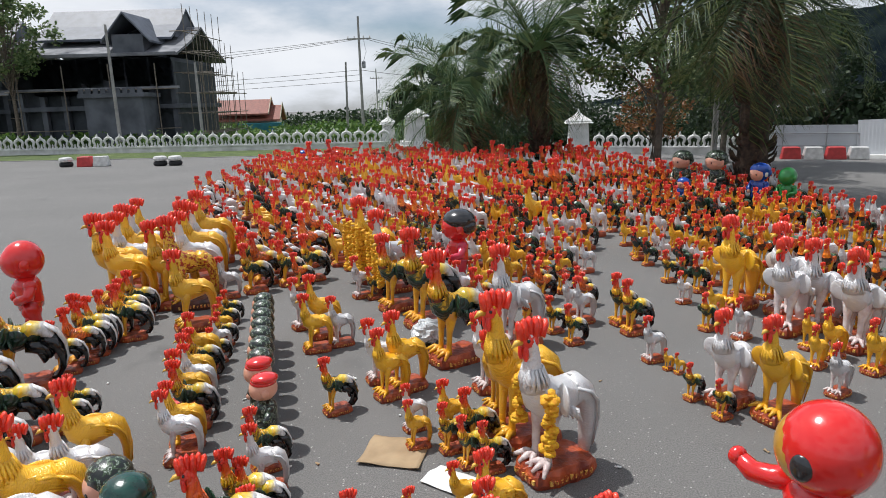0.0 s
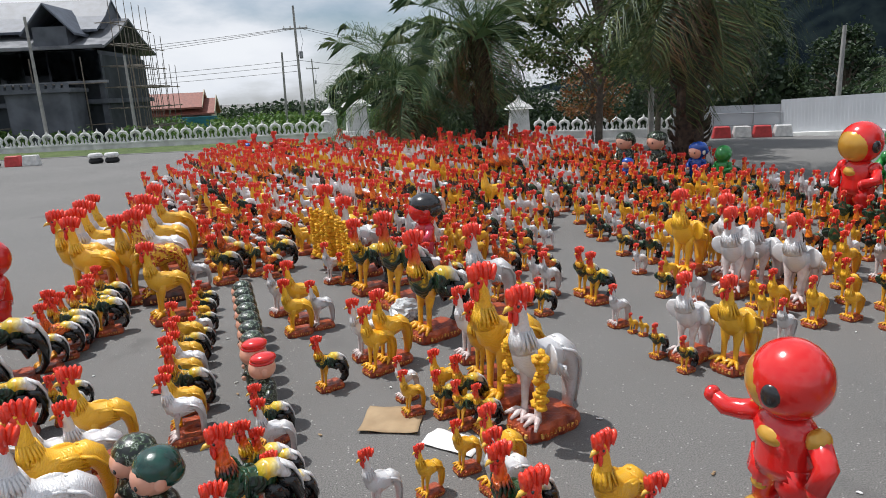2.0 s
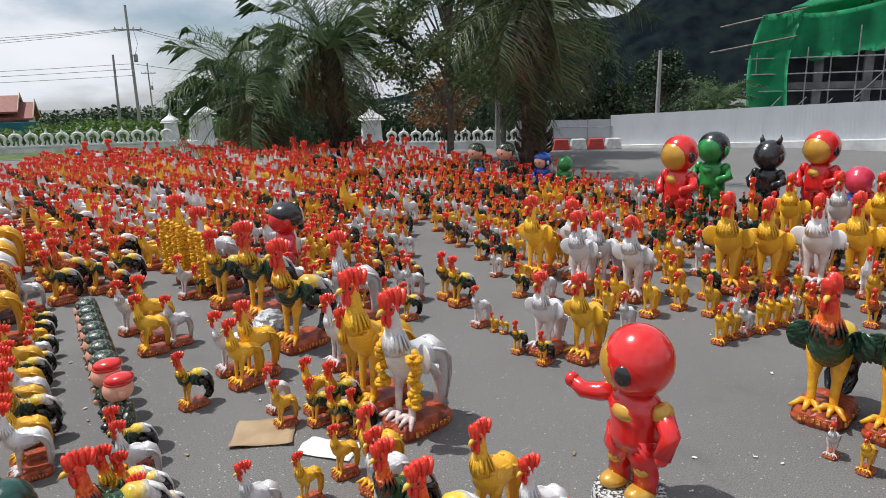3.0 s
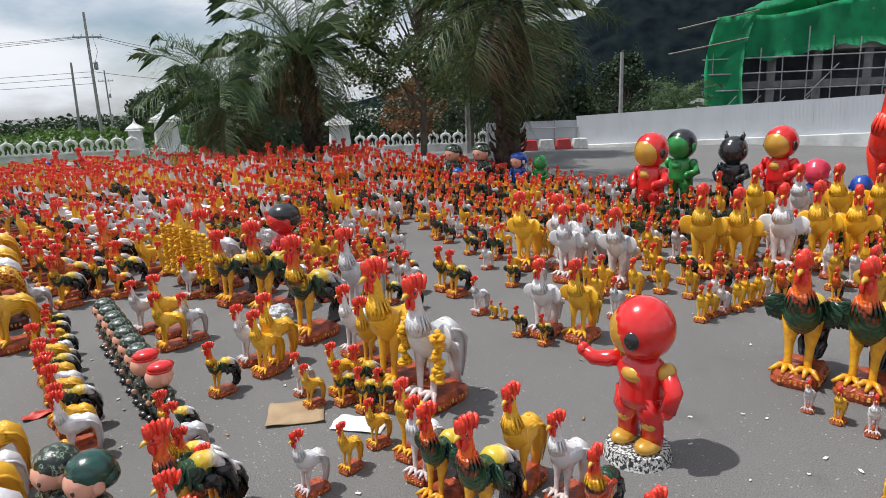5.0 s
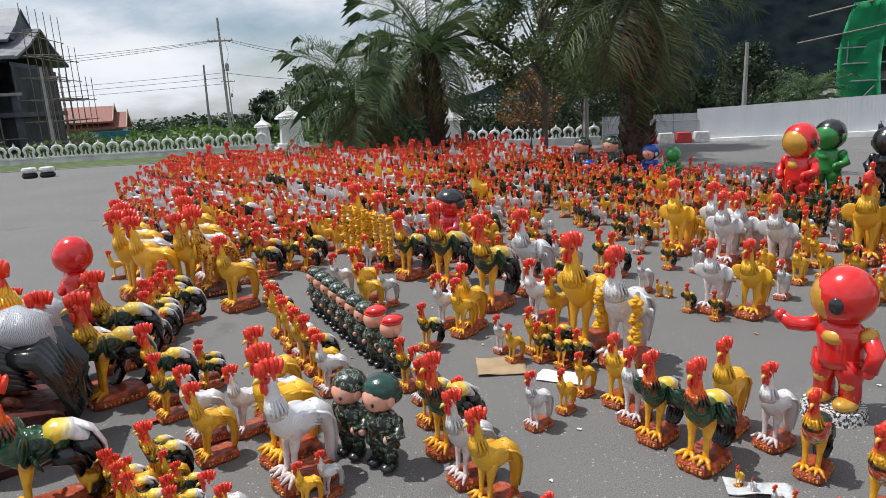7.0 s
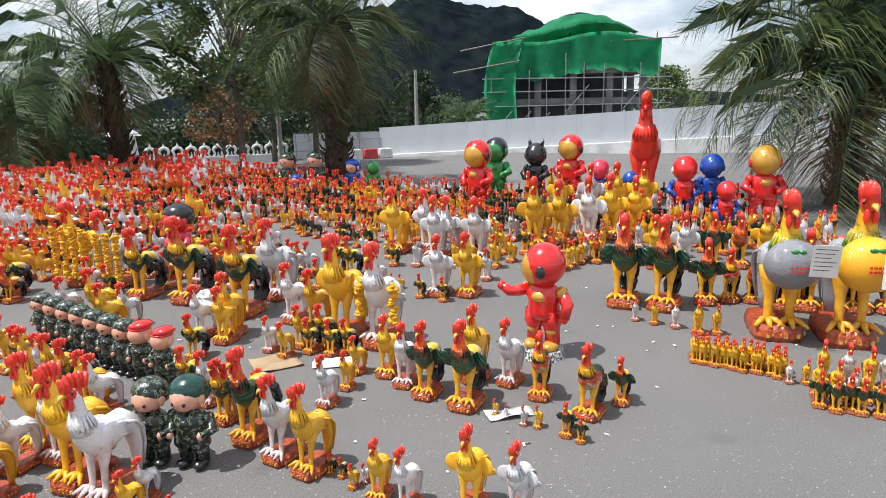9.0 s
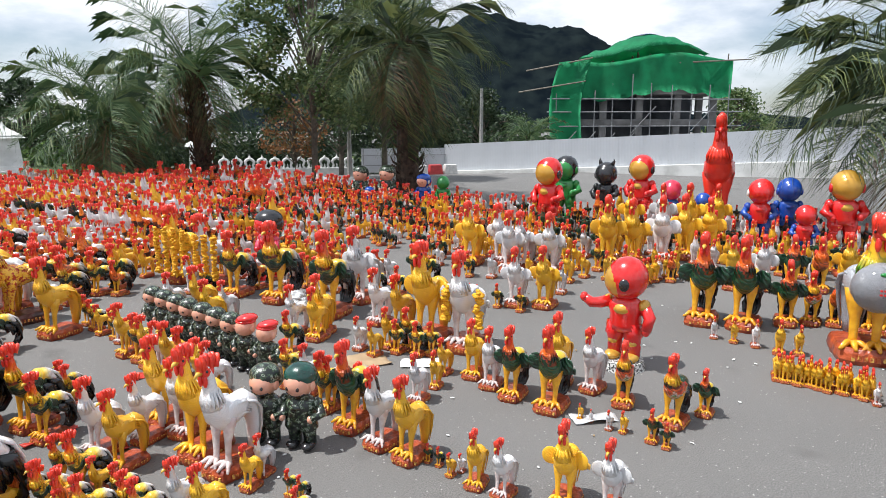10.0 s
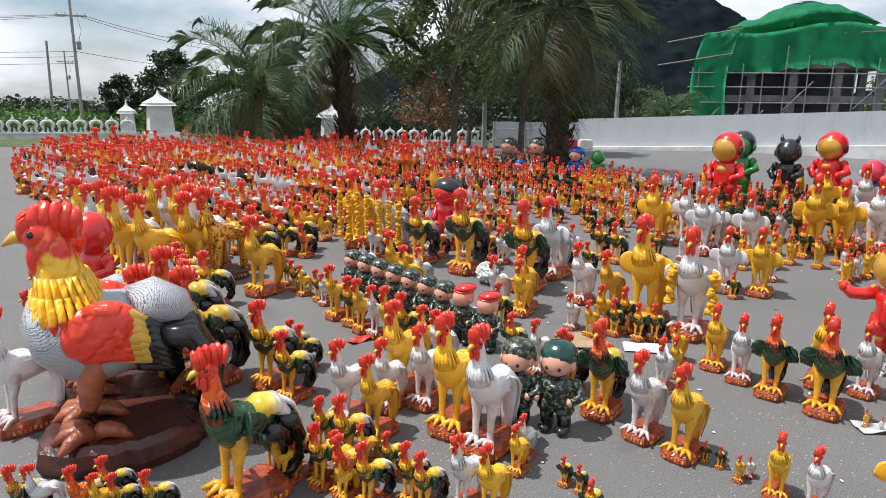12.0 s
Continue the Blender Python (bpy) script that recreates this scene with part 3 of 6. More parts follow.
def scrub(name, label, x0, x1, y0, y1, low, high, clumps, leaves, leaf, material, seed):
    rng = random.Random(seed)
    verts, faces = [], []
    for _ in range(clumps):
        x, y = rng.uniform(x0, x1), rng.uniform(y0, y1)
        h = rng.uniform(low, high)
        leaf_cloud(verts, faces, (x, y, h * 0.5 + ground_z(x, y)), (rng.uniform(0.8, 1.6) * h * 0.6, h * 0.6, h * 0.55), leaves, leaf, rng, 0.55)
    tagged(leaf_mesh(name, verts, faces, material), label, "scrub", kind="stuff")


scrub("scrub", "low banana and scrub plants behind the white fence", -56, -9, 46.2, 49, 0.9, 1.9, 100, 150, 0.32, hedge_leaf, 31)
scrub("far_scrub", "bright green scrub on the land beyond the fence", -62, 4, 60, 95, 1.3, 2.7, 130, 170, 0.45, hedge_leaf, 32)
scrub("far_wood", "dark line of distant woodland on the horizon", -140, 60, 140, 180, 3.5, 6.5, 200, 130, 0.95, far_leaf, 33)
scrub("shrubbery", "dark shrubs between the palms and the temple ground", -2, 18, 52, 60, 2.6, 5.4, 70, 260, 0.34, far_leaf, 34)
scrub("right_scrub", "dark green growth behind the long hoarding", 17, 29, 37, 48, 2.4, 5.0, 45, 150, 0.45, far_leaf, 35)


def hill():
    bm = bmesh.new()
    bmesh.ops.create_grid(bm, x_segments=110, y_segments=60, size=1)
    for v in bm.verts:
        u, w = v.co.x, v.co.y
        ridge = 0.70 * math.exp(-((u + 0.02) / 0.27) ** 4) + 0.58 * math.exp(-((u + 0.46) / 0.30) ** 2) + 0.12 * math.exp(-((u - 0.5) / 0.3) ** 2)
        z = ridge * max(0.0, 1 - w * w) ** 1.2
        x, y = u * 210, w * 90
        rough = noise.noise((x * 0.035, y * 0.035, 3.0)) * 5 + noise.noise((x * 0.13, y * 0.13, 7.0)) * 2.6 + noise.noise((x * 0.4, y * 0.4, 1.0)) * 2.4
        v.co = Vector((x, y, z * 72 + rough * min(1, z * 4)))
    ob = finish("hill", bm, hazed_hill_green)
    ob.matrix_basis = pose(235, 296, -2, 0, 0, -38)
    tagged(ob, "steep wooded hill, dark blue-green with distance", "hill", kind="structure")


hill()


# ---- white temple fence ----
def bead(bm, at, profile, seg=8, mi=0):
    """A turned form: radii up its height."""
    rings = []
    for r, z in profile:
        rings.append([bm.verts.new((at[0] + r * math.cos(2 * math.pi * j / seg), at[1] + r * math.sin(2 * math.pi * j / seg), at[2] + z)) for j in range(seg)])
    for a, b in zip(rings, rings[1:]):
        for j in range(seg):
            bm.faces.new((a[j], a[(j + 1) % seg], b[(j + 1) % seg], b[j])).material_index = mi
    bm.faces.new(rings[-1]).material_index = mi
    bm.faces.new(rings[0][::-1]).material_index = mi


def fence_unit():
    """A lotus-bud arch: waisted sides, a pointed crown with a stepped finial, and a small post in its opening."""
    bm = bmesh.new()
    for s in (-1, 1):
        tube(bm, [(s * 0.30, 0, 0.0), (s * 0.25, 0, 0.10), (s * 0.22, 0, 0.20), (s * 0.28, 0, 0.34), (s * 0.31, 0, 0.46), (s * 0.23, 0, 0.58), (s * 0.08, 0, 0.66), (0, 0, 0.69)], [(0.09, 0.10), (0.08, 0.08), (0.075, 0.075), (0.08, 0.085), (0.085, 0.10), (0.085, 0.11), (0.085, 0.10), (0.08, 0.09)], 8)
    bead(bm, (0, 0, 0.0), [(0.09, 0), (0.10, 0.05), (0.05, 0.12), (0.06, 0.20), (0.03, 0.26), (0.01, 0.32)], 8)
    bead(bm, (0, 0, 0.64), [(0.16, 0), (0.17, 0.05), (0.10, 0.09), (0.11, 0.13), (0.06, 0.17), (0.07, 0.20), (0.03, 0.26), (0.006, 0.36)], 8)
    me = bpy.data.meshes.new("fence_arch")
    bm.to_mesh(me)
    bm.free()
    me.materials.append(wall_white)
    return me


ARCH = fence_unit()


def temple_fence(a, b, base_h, label, depth=0.28):
    a, b = Vector((*a, 0)), Vector((*b, 0))
    way = b - a
    n = int(way.length / 0.86)
    fence = thing("temple_fence", label, "fence", a, math.degrees(math.atan2(way.y, way.x)), kind="structure")
    bm = bmesh.new()
    box(bm, (0, -depth / 2, 0), (way.length, depth / 2, base_h - 0.12), 0, 0.01)
    box(bm, (-0.02, -depth / 2 - 0.05, base_h - 0.118), (way.length + 0.02, depth / 2 + 0.05, base_h), 0, 0.015)
    part("plinth_wall", bm, wall_white, fence, "low white rendered wall with a moulded coping")
    for i in range(n):
        ob = new("fence_arch", ARCH)
        ob.parent, ob.location = fence, ((i + 0.5) * way.length / n, 0, base_h - 0.004)


temple_fence((-54, 44.8), (-7.4, 44.3), 0.62, "long white temple fence of lotus-bud arches on a low wall")
temple_fence((6.3, 46.3), (15.3, 43.0), 0.60, "white temple fence with lotus-bud finials behind the palms")


def shrine_post(at, h, label, turn=0):
    post = thing("shrine_post", label, "gate post", at, turn, "white posts of the temple ground")
    bm = bmesh.new()
    box(bm, (-0.55, -0.55, 0), (0.55, 0.55, 0.18), 0, 0.02)
    box(bm, (-0.46, -0.46, 0.176), (0.46, 0.46, 0.34), 0, 0.03)
    part("foot", bm, wall_white, post)
    bm = bmesh.new()
    bmesh.ops.create_cone(bm, cap_ends=True, segments=4, radius1=0.47, radius2=0.40, depth=h * 0.55, matrix=Matrix.Translation((0, 0, 0.336 + h * 0.275)) @ Matrix.Rotation(math.pi / 4, 4, "Z"))
    part("shaft", bm, wall_white, post)
    bm = bmesh.new()
    z = 0.336 + h * 0.55
    bmesh.ops.create_cone(bm, cap_ends=True, segments=4, radius1=0.62, radius2=0.50, depth=0.10, matrix=Matrix.Translation((0, 0, z + 0.05)) @ Matrix.Rotation(math.pi / 4, 4, "Z"))
    bmesh.ops.create_cone(bm, cap_ends=True, segments=4, radius1=0.56, radius2=0.14, depth=h * 0.14, matrix=Matrix.Translation((0, 0, z + 0.098 + h * 0.07)) @ Matrix.Rotation(math.pi / 4, 4, "Z"))
    bead(bm, (0, 0, z + 0.09 + h * 0.14), [(0.12, 0), (0.09, 0.05), (0.05, 0.12), (0.01, 0.26)], 8)
    part("cap", bm, wall_white, post, "pyramid cap with a small spire")
    return post


shrine_post((5.5, 48.0, 0), 1.9, "white square shrine post with a pyramid cap").scale = (2.2, 2.2, 1.62)
shrine_post((-6.1, 47.0, 0), 1.9, "large white gate post with a pyramid roof", 12).scale = (2.3, 2.3, 1.62)
shrine_post((-8.1, 47.6, 0), 1.5, "slim white gate post with a pointed cap", -8).scale = (1.2, 1.2, 1.5)


def hoarding():
    a, b = Vector((15.46, 30.14, 0)), Vector((31.4, 9.6, 0))
    way = b - a
    n = 22
    w = thing("wall_hoarding", "long grey-white sheet hoarding round the building site", "hoarding", a, 0, kind="structure")
    w.matrix_basis = pose(a.x, a.y, -0.52, 0, -3.0, math.degrees(math.atan2(way.y, way.x)))
    step = way.length / n
    bm = bmesh.new()
    outline, ribs = [], 8
    for i in range(ribs):
        u = step * i / ribs
        outline += [(u, 0), (u + step / ribs * 0.42, 0), (u + step / ribs * 0.5, 0.003), (u + step / ribs * 0.92, 0.003)]
    lo = [bm.verts.new((x, y, 0.32)) for x, y in outline + [(step - 0.004, 0)]]
    hi = [bm.verts.new((v.co.x, v.co.y, 1.78)) for v in lo]
    lo2, hi2 = [bm.verts.new((v.co.x, 0.06, 0.32)) for v in lo], [bm.verts.new((v.co.x, 0.06, 1.78)) for v in lo]
    for i in range(len(lo) - 1):
        bm.faces.new((lo[i], lo[i + 1], hi[i + 1], hi[i]))
        bm.faces.new((hi[i], hi[i + 1], hi2[i + 1], hi2[i]))
        bm.faces.new((hi2[i], hi2[i + 1], lo2[i + 1], lo2[i]))
    me = bpy.data.meshes.new("panel")
    bm.to_mesh(me)
    bm.free()
    me.materials.append(hoard_white)
    for i in range(n):
        ob = new("panel", me)
        ob.parent, ob.location = w, (i * step, 0, 0)
        ob.rotation_euler = (0, 0, radians(0.5 if i % 3 == 0 else -0.2))
    bm = bmesh.new()
    box(bm, (-0.3, -0.35, -1.9), (way.length, 0.2, 0.318), 0, 0.02)
    part("footing", bm, wall_white, w, "low pale concrete footing")
    g = thing("wall_gate", "grey corrugated gate with a tube frame", "gate", (11.0, 31.6, 0), -17, kind="structure")
    bm = bmesh.new()
    box(bm, (0, 0, 0.15), (5.2, 0.05, 1.45))
    part("sheet", bm, hoard_white, g)
    for x in (0.1, 1.8, 3.5, 5.1):
        bm = bmesh.new()
        tube(bm, [(x, -0.05, 0), (x, -0.05, 1.5)], [0.03, 0.03], 6)
        part("post", bm, steel, g)
    for z in (0.55, 1.1):
        bm = bmesh.new()
        tube(bm, [(0, -0.09, z), (5.2, -0.09, z)], [0.025, 0.025], 6)
        part("rail", bm, steel, g)


hoarding()


# ---- unfinished dark hall ----
def dark_hall():
    hall = thing("temple_hall", "unfinished dark temple hall wrapped in grey netting and scaffold", "building", (-25.2, 50.4, 0), 5)
    W, D = 13.0, 10.0
    # Slabs, columns, porch and gables carry their shade in the concrete's colour.
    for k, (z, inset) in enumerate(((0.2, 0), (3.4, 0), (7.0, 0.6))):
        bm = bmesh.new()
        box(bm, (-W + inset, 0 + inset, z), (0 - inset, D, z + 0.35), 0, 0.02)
        part("floor_slab", bm, concrete_in_shade, hall)
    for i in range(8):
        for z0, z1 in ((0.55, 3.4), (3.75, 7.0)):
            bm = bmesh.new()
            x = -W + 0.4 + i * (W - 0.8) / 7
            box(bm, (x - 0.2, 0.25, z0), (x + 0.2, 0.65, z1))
            part("column", bm, concrete_in_shade, hall)
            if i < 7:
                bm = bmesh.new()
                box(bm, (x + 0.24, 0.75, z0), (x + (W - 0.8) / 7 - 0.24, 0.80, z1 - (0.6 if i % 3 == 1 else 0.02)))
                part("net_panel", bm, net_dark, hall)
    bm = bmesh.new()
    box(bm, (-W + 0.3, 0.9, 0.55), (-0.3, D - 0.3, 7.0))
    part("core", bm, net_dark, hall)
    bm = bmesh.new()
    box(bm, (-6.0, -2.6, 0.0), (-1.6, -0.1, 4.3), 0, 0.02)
    part("porch", bm, concrete_in_shade, hall, "pale grey concrete porch block, tinted darker as in shade")
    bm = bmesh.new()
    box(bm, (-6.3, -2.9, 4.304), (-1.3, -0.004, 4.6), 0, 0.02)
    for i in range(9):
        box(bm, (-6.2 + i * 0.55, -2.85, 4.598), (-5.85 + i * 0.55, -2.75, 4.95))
    part("parapet", bm, concrete_in_shade, hall)

    def roof(name, x0, x1, y0, y1, z0, ymid, z1, mat, over=0.5):
        bm = bmesh.new()
        pr = [(y0 - over, z0 - 0.2), ((y0 + ymid) / 2 - 0.1, z0 + (z1 - z0) * 0.40), (ymid, z1), ((y1 + ymid) / 2 + 0.1, z0 + (z1 - z0) * 0.40), (y1 + over, z0 - 0.2)]
        lo, hi = [], []
        for y, z in pr:
            lo.append((bm.verts.new((x0, y, z)), bm.verts.new((x0, y, z - 0.18))))
            hi.append((bm.verts.new((x1, y, z)), bm.verts.new((x1, y, z - 0.18))))
        for i in range(4):
            bm.faces.new((lo[i][0], hi[i][0], hi[i + 1][0], lo[i + 1][0]))
            bm.faces.new((lo[i][1], lo[i + 1][1], hi[i + 1][1], hi[i][1]))
            for s in (lo, hi):
                bm.faces.new((s[i][0], s[i + 1][0], s[i + 1][1], s[i][1]))
        for j in (0, 4):
            bm.faces.new((lo[j][0], lo[j][1], hi[j][1], hi[j][0]))
        part(name, bm, mat, hall)

    roof("lower_roof", -W - 0.6, 0.6, -0.2, D, 7.75, D / 2, 10.0, roof_light)
    roof("upper_roof", -W + 1.4, -0.5, 1.8, D - 1.8, 9.1, D / 2, 11.5, roof_grey)
    for x in (-W + 1.5, -0.7):
        bm = bmesh.new()
        v = [bm.verts.new((x, y, z)) for y, z in ((2.2, 9.0), (D - 2.2, 9.0), (D / 2, 11.35))]
        v2 = [bm.verts.new((x + 0.1, *w.co.yz)) for w in v]
        bm.faces.new(v)
        bm.faces.new(v2[::-1])
        for i in range(3):
            bm.faces.new((v[i], v2[i], v2[(i + 1) % 3], v[(i + 1) % 3]))
        part("gable", bm, concrete_in_shade, hall)
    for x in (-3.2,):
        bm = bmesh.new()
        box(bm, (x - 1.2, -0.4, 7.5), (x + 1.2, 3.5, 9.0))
        part("dormer", bm, concrete_in_shade, hall)
        bm = bmesh.new()
        for s in (-1, 1):
            a = [(x, -0.8, 10.6), (x + s * 1.9, -0.8, 8.5), (x + s * 1.9, 4.2, 8.5), (x, 4.2, 10.6)]
            vs = [bm.verts.new(q) for q in a]
            ws = [bm.verts.new((q[0], q[1], q[2] - 0.16)) for q in a]
            bm.faces.new(vs)
            bm.faces.new(ws[::-1])
            for i in range(4):
                bm.faces.new((vs[i], ws[i], ws[(i + 1) % 4], vs[(i + 1) % 4]))
        part("dormer_roof", bm, roof_grey, hall)
    for i in range(6):
        for j in range(3):
            bm = bmesh.new()
            x, y = 0.9 + j * 0.9, 0.3 + i * 1.6
            tube(bm, [(x, y, 0), (x + 0.05, y, 11.2 - j * 2.4)], [0.032, 0.028], 5)
            part("scaffold_pole", bm, bamboo, hall)
    for i in range(6):
        z = 1.4 + i * 1.55
        n = 3 if z < 6 else 2 if z < 8.5 else 1
        for j in range(n):
            bm = bmesh.new()
            tube(bm, [(0.9 + j * 0.9, -0.3, z), (0.9 + j * 0.9, 9.0, z + 0.05)], [0.04, 0.04], 5)
            part("scaffold_ledger", bm, bamboo, hall)
            bm = bmesh.new()
            tube(bm, [(-0.2, 0.3 + j * 1.6, z + 0.06), (1.2 + n * 0.8, 0.3 + j * 1.6, z + 0.06)], [0.04, 0.04], 5)
            part("scaffold_ledger", bm, bamboo, hall)
    for i in range(5):
        bm = bmesh.new()
        tube(bm, [(-W + 1 + i * 3.6, -0.8, 0), (-W + 1 + i * 3.6, -0.8, 6.8)], [0.05, 0.045], 5)
        part("scaffold_pole", bm, bamboo, hall)
    for z in (1.9, 4.9):
        bm = bmesh.new()
        tube(bm, [(-W, -0.85, z), (0.4, -0.85, z)], [0.04, 0.04], 5)
        part("scaffold_ledger", bm, bamboo, hall)


    # pale eave boards and sagging lengths of net
    for y, z in ((-0.75, 7.42), (-0.72, 4.9)):
        bm = bmesh.new()
        box(bm, (-W - 0.5, y, z), (0.5, y + 0.08, z + 0.2))
        part("eave_board", bm, roof_light, hall, "pale eave board")
    rng = random.Random(12)
    for i in range(7):
        bm = bmesh.new()
        x0 = -W + 0.2 + i * 1.85
        drop = rng.uniform(1.6, 3.2)
        rows = [[bm.verts.new((x0 + 1.7 * u / 6, -0.55 + 0.12 * noise.noise((u, v, i * 3.1)), 7.3 - drop * v / 6 - 0.15 * math.sin(u * 0.5))) for u in range(7)] for v in range(7)]
        for p, q in zip(rows, rows[1:]):
            for u in range(6):
                bm.faces.new((p[u], p[u + 1], q[u + 1], q[u]))
        bmesh.ops.solidify(bm, geom=bm.faces[:], thickness=0.02)
        part("net_sheet", bm, net_dark, hall, "dark blue-grey builders' net")
    return hall


copy_thing(dark_hall(), pose(-41.5, 53.0, ground_z(-41.5, 53.0), 0, 0, 8))


def low_house():
    h = thing("house", "low Thai house with a stepped brown-red roof and teal wall", "house", (-37.0, 93.0, 0), 12)
    h.scale = (0.78, 0.85, 1.15)
    bm = bmesh.new()
    box(bm, (-7, 0, 0), (5.5, 7, 2.7))
    part("wall", bm, cream_wall, h)
    bm = bmesh.new()
    box(bm, (-1.5, -2.6, 0), (6.8, -0.004, 2.2))
    part("lean_to", bm, teal_wall, h, "teal sheet-metal lean-to")
    for x0, x1, z in ((-7.6, 6.2, 0.0), (-5.4, 4.2, 0.75)):
        bm = bmesh.new()
        a = [(-0.9, 2.6 + z), (3.5, 4.35 + z), (7.9, 2.6 + z)]
        for (y0, z0), (y1, z1) in zip(a, a[1:]):
            q = [(x0, y0, z0), (x1, y0, z0), (x1, y1, z1), (x0, y1, z1)]
            vs, ws = [bm.verts.new(c) for c in q], [bm.verts.new((c[0], c[1], c[2] - 0.2)) for c in q]
            bm.faces.new(vs)
            bm.faces.new(ws[::-1])
            for i in range(4):
                bm.faces.new((vs[i], ws[i], ws[(i + 1) % 4], vs[(i + 1) % 4]))
        part("roof", bm, roof_tile, h)
        for x in (x0 - 0.1, x1):
            bm = bmesh.new()
            v = [bm.verts.new((x, y, w)) for y, w in ((-1.0, 2.45 + z), (3.5, 4.3 + z), (8.0, 2.45 + z), (8.0, 2.75 + z), (3.5, 4.75 + z), (-1.0, 2.75 + z))]
            w2 = [bm.verts.new((x + 0.1, *c.co.yz)) for c in v]
            bm.faces.new(v)
            bm.faces.new(w2[::-1])
            for i in range(6):
                bm.faces.new((v[i], w2[i], w2[(i + 1) % 6], v[(i + 1) % 6]))
            part("bargeboard", bm, cream_wall, h)
    bm = bmesh.new()
    box(bm, (-12.5, -6, 0), (-9, -5.6, 3.4))
    part("shed_wall", bm, cream_wall, h)


low_house()


# ---- netted hall ----
def netted_hall():
    hall = thing("site_building", "unfinished concrete hall draped in green netting with scaffold", "building", (27.0, 33.7, 0), -36)
    hall.scale = (0.80, 0.80, 0.87)
    W, D = 12.5, 9.0
    for z, t, o in ((0.0, 0.4, 0.3), (3.6, 0.45, 0.0), (5.9, 0.5, 0.5)):
        bm = bmesh.new()
        box(bm, (-o, -o, z), (W + o, D + o, z + t), 0, 0.03)
        part("floor_slab", bm, concrete, hall)
    for x in (0.3, 3.2, 6.2, 9.3, 12.2):
        for y in (0.3, 4.5, 8.7):
            for z0, z1 in ((0.4, 3.6), (4.05, 5.9)):
                bm = bmesh.new()
                box(bm, (x - 0.28, y - 0.28, z0), (x + 0.28, y + 0.28, z1), 0, 0.02)
                part("column", bm, concrete, hall)
    # The wall's darker concrete tint stands in for the hall's interior shade.
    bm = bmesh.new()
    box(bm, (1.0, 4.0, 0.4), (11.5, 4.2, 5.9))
    part("inner_wall", bm, concrete_in_shade, hall)
    rng = random.Random(4)
    bm = bmesh.new()
    for i in range(26):
        x, y = rng.uniform(1.5, 10.5), rng.uniform(0.5, 6)
        top = 9.2 - abs(x - 6.0) * 0.35
        tube(bm, [(x, y, 6.4), (x + rng.uniform(-1.5, 1.5), y + rng.uniform(-0.8, 0.8), top)], [0.09, 0.08], 5)
    part("roof_timbers", bm, bamboo, hall)

    def drape(name, grid, mat, thick=0.03):
        bm = bmesh.new()
        rows = [[bm.verts.new(p) for p in r] for r in grid]
        for a, b in zip(rows, rows[1:]):
            for j in range(len(a) - 1):
                bm.faces.new((a[j], a[j + 1], b[j + 1], b[j]))
        bmesh.ops.solidify(bm, geom=bm.faces[:], thickness=thick)
        return finish(name, bm, mat, hall)

    def fold(x, z, s):
        return 0.22 * math.sin(x * 2.3 + s) * (0.4 + 0.1 * z) + 0.35 * noise.noise((x * 0.7, z * 0.9, s))

    skirt = [[(x, -0.9 + fold(x, v, 1), 8.6 - 2.6 * v - 0.35 * math.sin(x * 0.55) - (0.3 if v > 0.9 else 0) * abs(math.sin(x * 1.7))) for x in [0.6 + 12.6 * i / 40 for i in range(41)]] for v in [k / 8 for k in range(9)]]
    drape("green_net", skirt, net_green)
    top = [[(x, -0.8 + 6.5 * v, 8.75 - 0.35 * math.sin(x * 0.55) + 1.6 * math.sin(math.pi * min(1, v * 0.9 + 0.1)) * max(0, 1 - ((x - 6.2) / 5.6) ** 2) + 0.25 * noise.noise((x, v * 4, 5))) for x in [1.2 + 10.2 * i / 30 for i in range(31)]] for v in [k / 8 for k in range(9)]]
    drape("green_net", top, net_green)
    tail = [[(-0.7 + u * 2.6 - 1.6 * v + 0.9 * v * v - 0.25 * math.sin(v * 5), -1.1 + fold(u * 3, v * 3, 4) * 0.6, 8.3 - 8.2 * v + 0.2 * u) for u in [i / 10 for i in range(11)]] for v in [k / 16 for k in range(17)]]
    drape("green_net", tail, net_green)
    blue = [[(5.2 + 3.0 * u, 1.4 + 1.5 * v, 10.25 + 0.35 * math.sin(u * 3) + 0.1 * v) for u in [i / 8 for i in range(9)]] for v in [k / 4 for k in range(5)]]
    drape("blue_sheet", blue, tarp_blue)
    for i in range(10):
        bm = bmesh.new()
        x = -0.8 + i * 1.55
        tube(bm, [(x, -1.0, 0), (x + rng.uniform(-0.1, 0.1), -1.0, 6.0 + rng.uniform(0, 1.4))], [0.05, 0.045], 5)
        part("scaffold_pole", bm, steel, hall)
    for z in (1.2, 2.4, 3.5, 4.6, 5.6):
        bm = bmesh.new()
        tube(bm, [(-1.6, -1.08, z), (14.2, -1.08, z + rng.uniform(-0.1, 0.1))], [0.045, 0.045], 5)
        part("scaffold_ledger", bm, steel, hall)
    for i in range(9):
        bm = bmesh.new()
        x = -1 + i * 1.6
        z = rng.uniform(0.4, 3.4)
        tube(bm, [(x, -1.15, z), (x + 1.9, -1.15, z + 2.0)], [0.035, 0.035], 5)
        part("scaffold_brace", bm, steel, hall)
    for a, b in (((-3.4, -1.0, 7.7), (2.0, -1.2, 8.6)), ((-4.0, -1.1, 6.1), (1.5, -1.2, 6.9)), ((9.0, -1.0, 8.2), (14.6, -1.0, 8.4)), ((13.0, 0.0, 6.6), (13.1, 0, 8.9))):
        bm = bmesh.new()
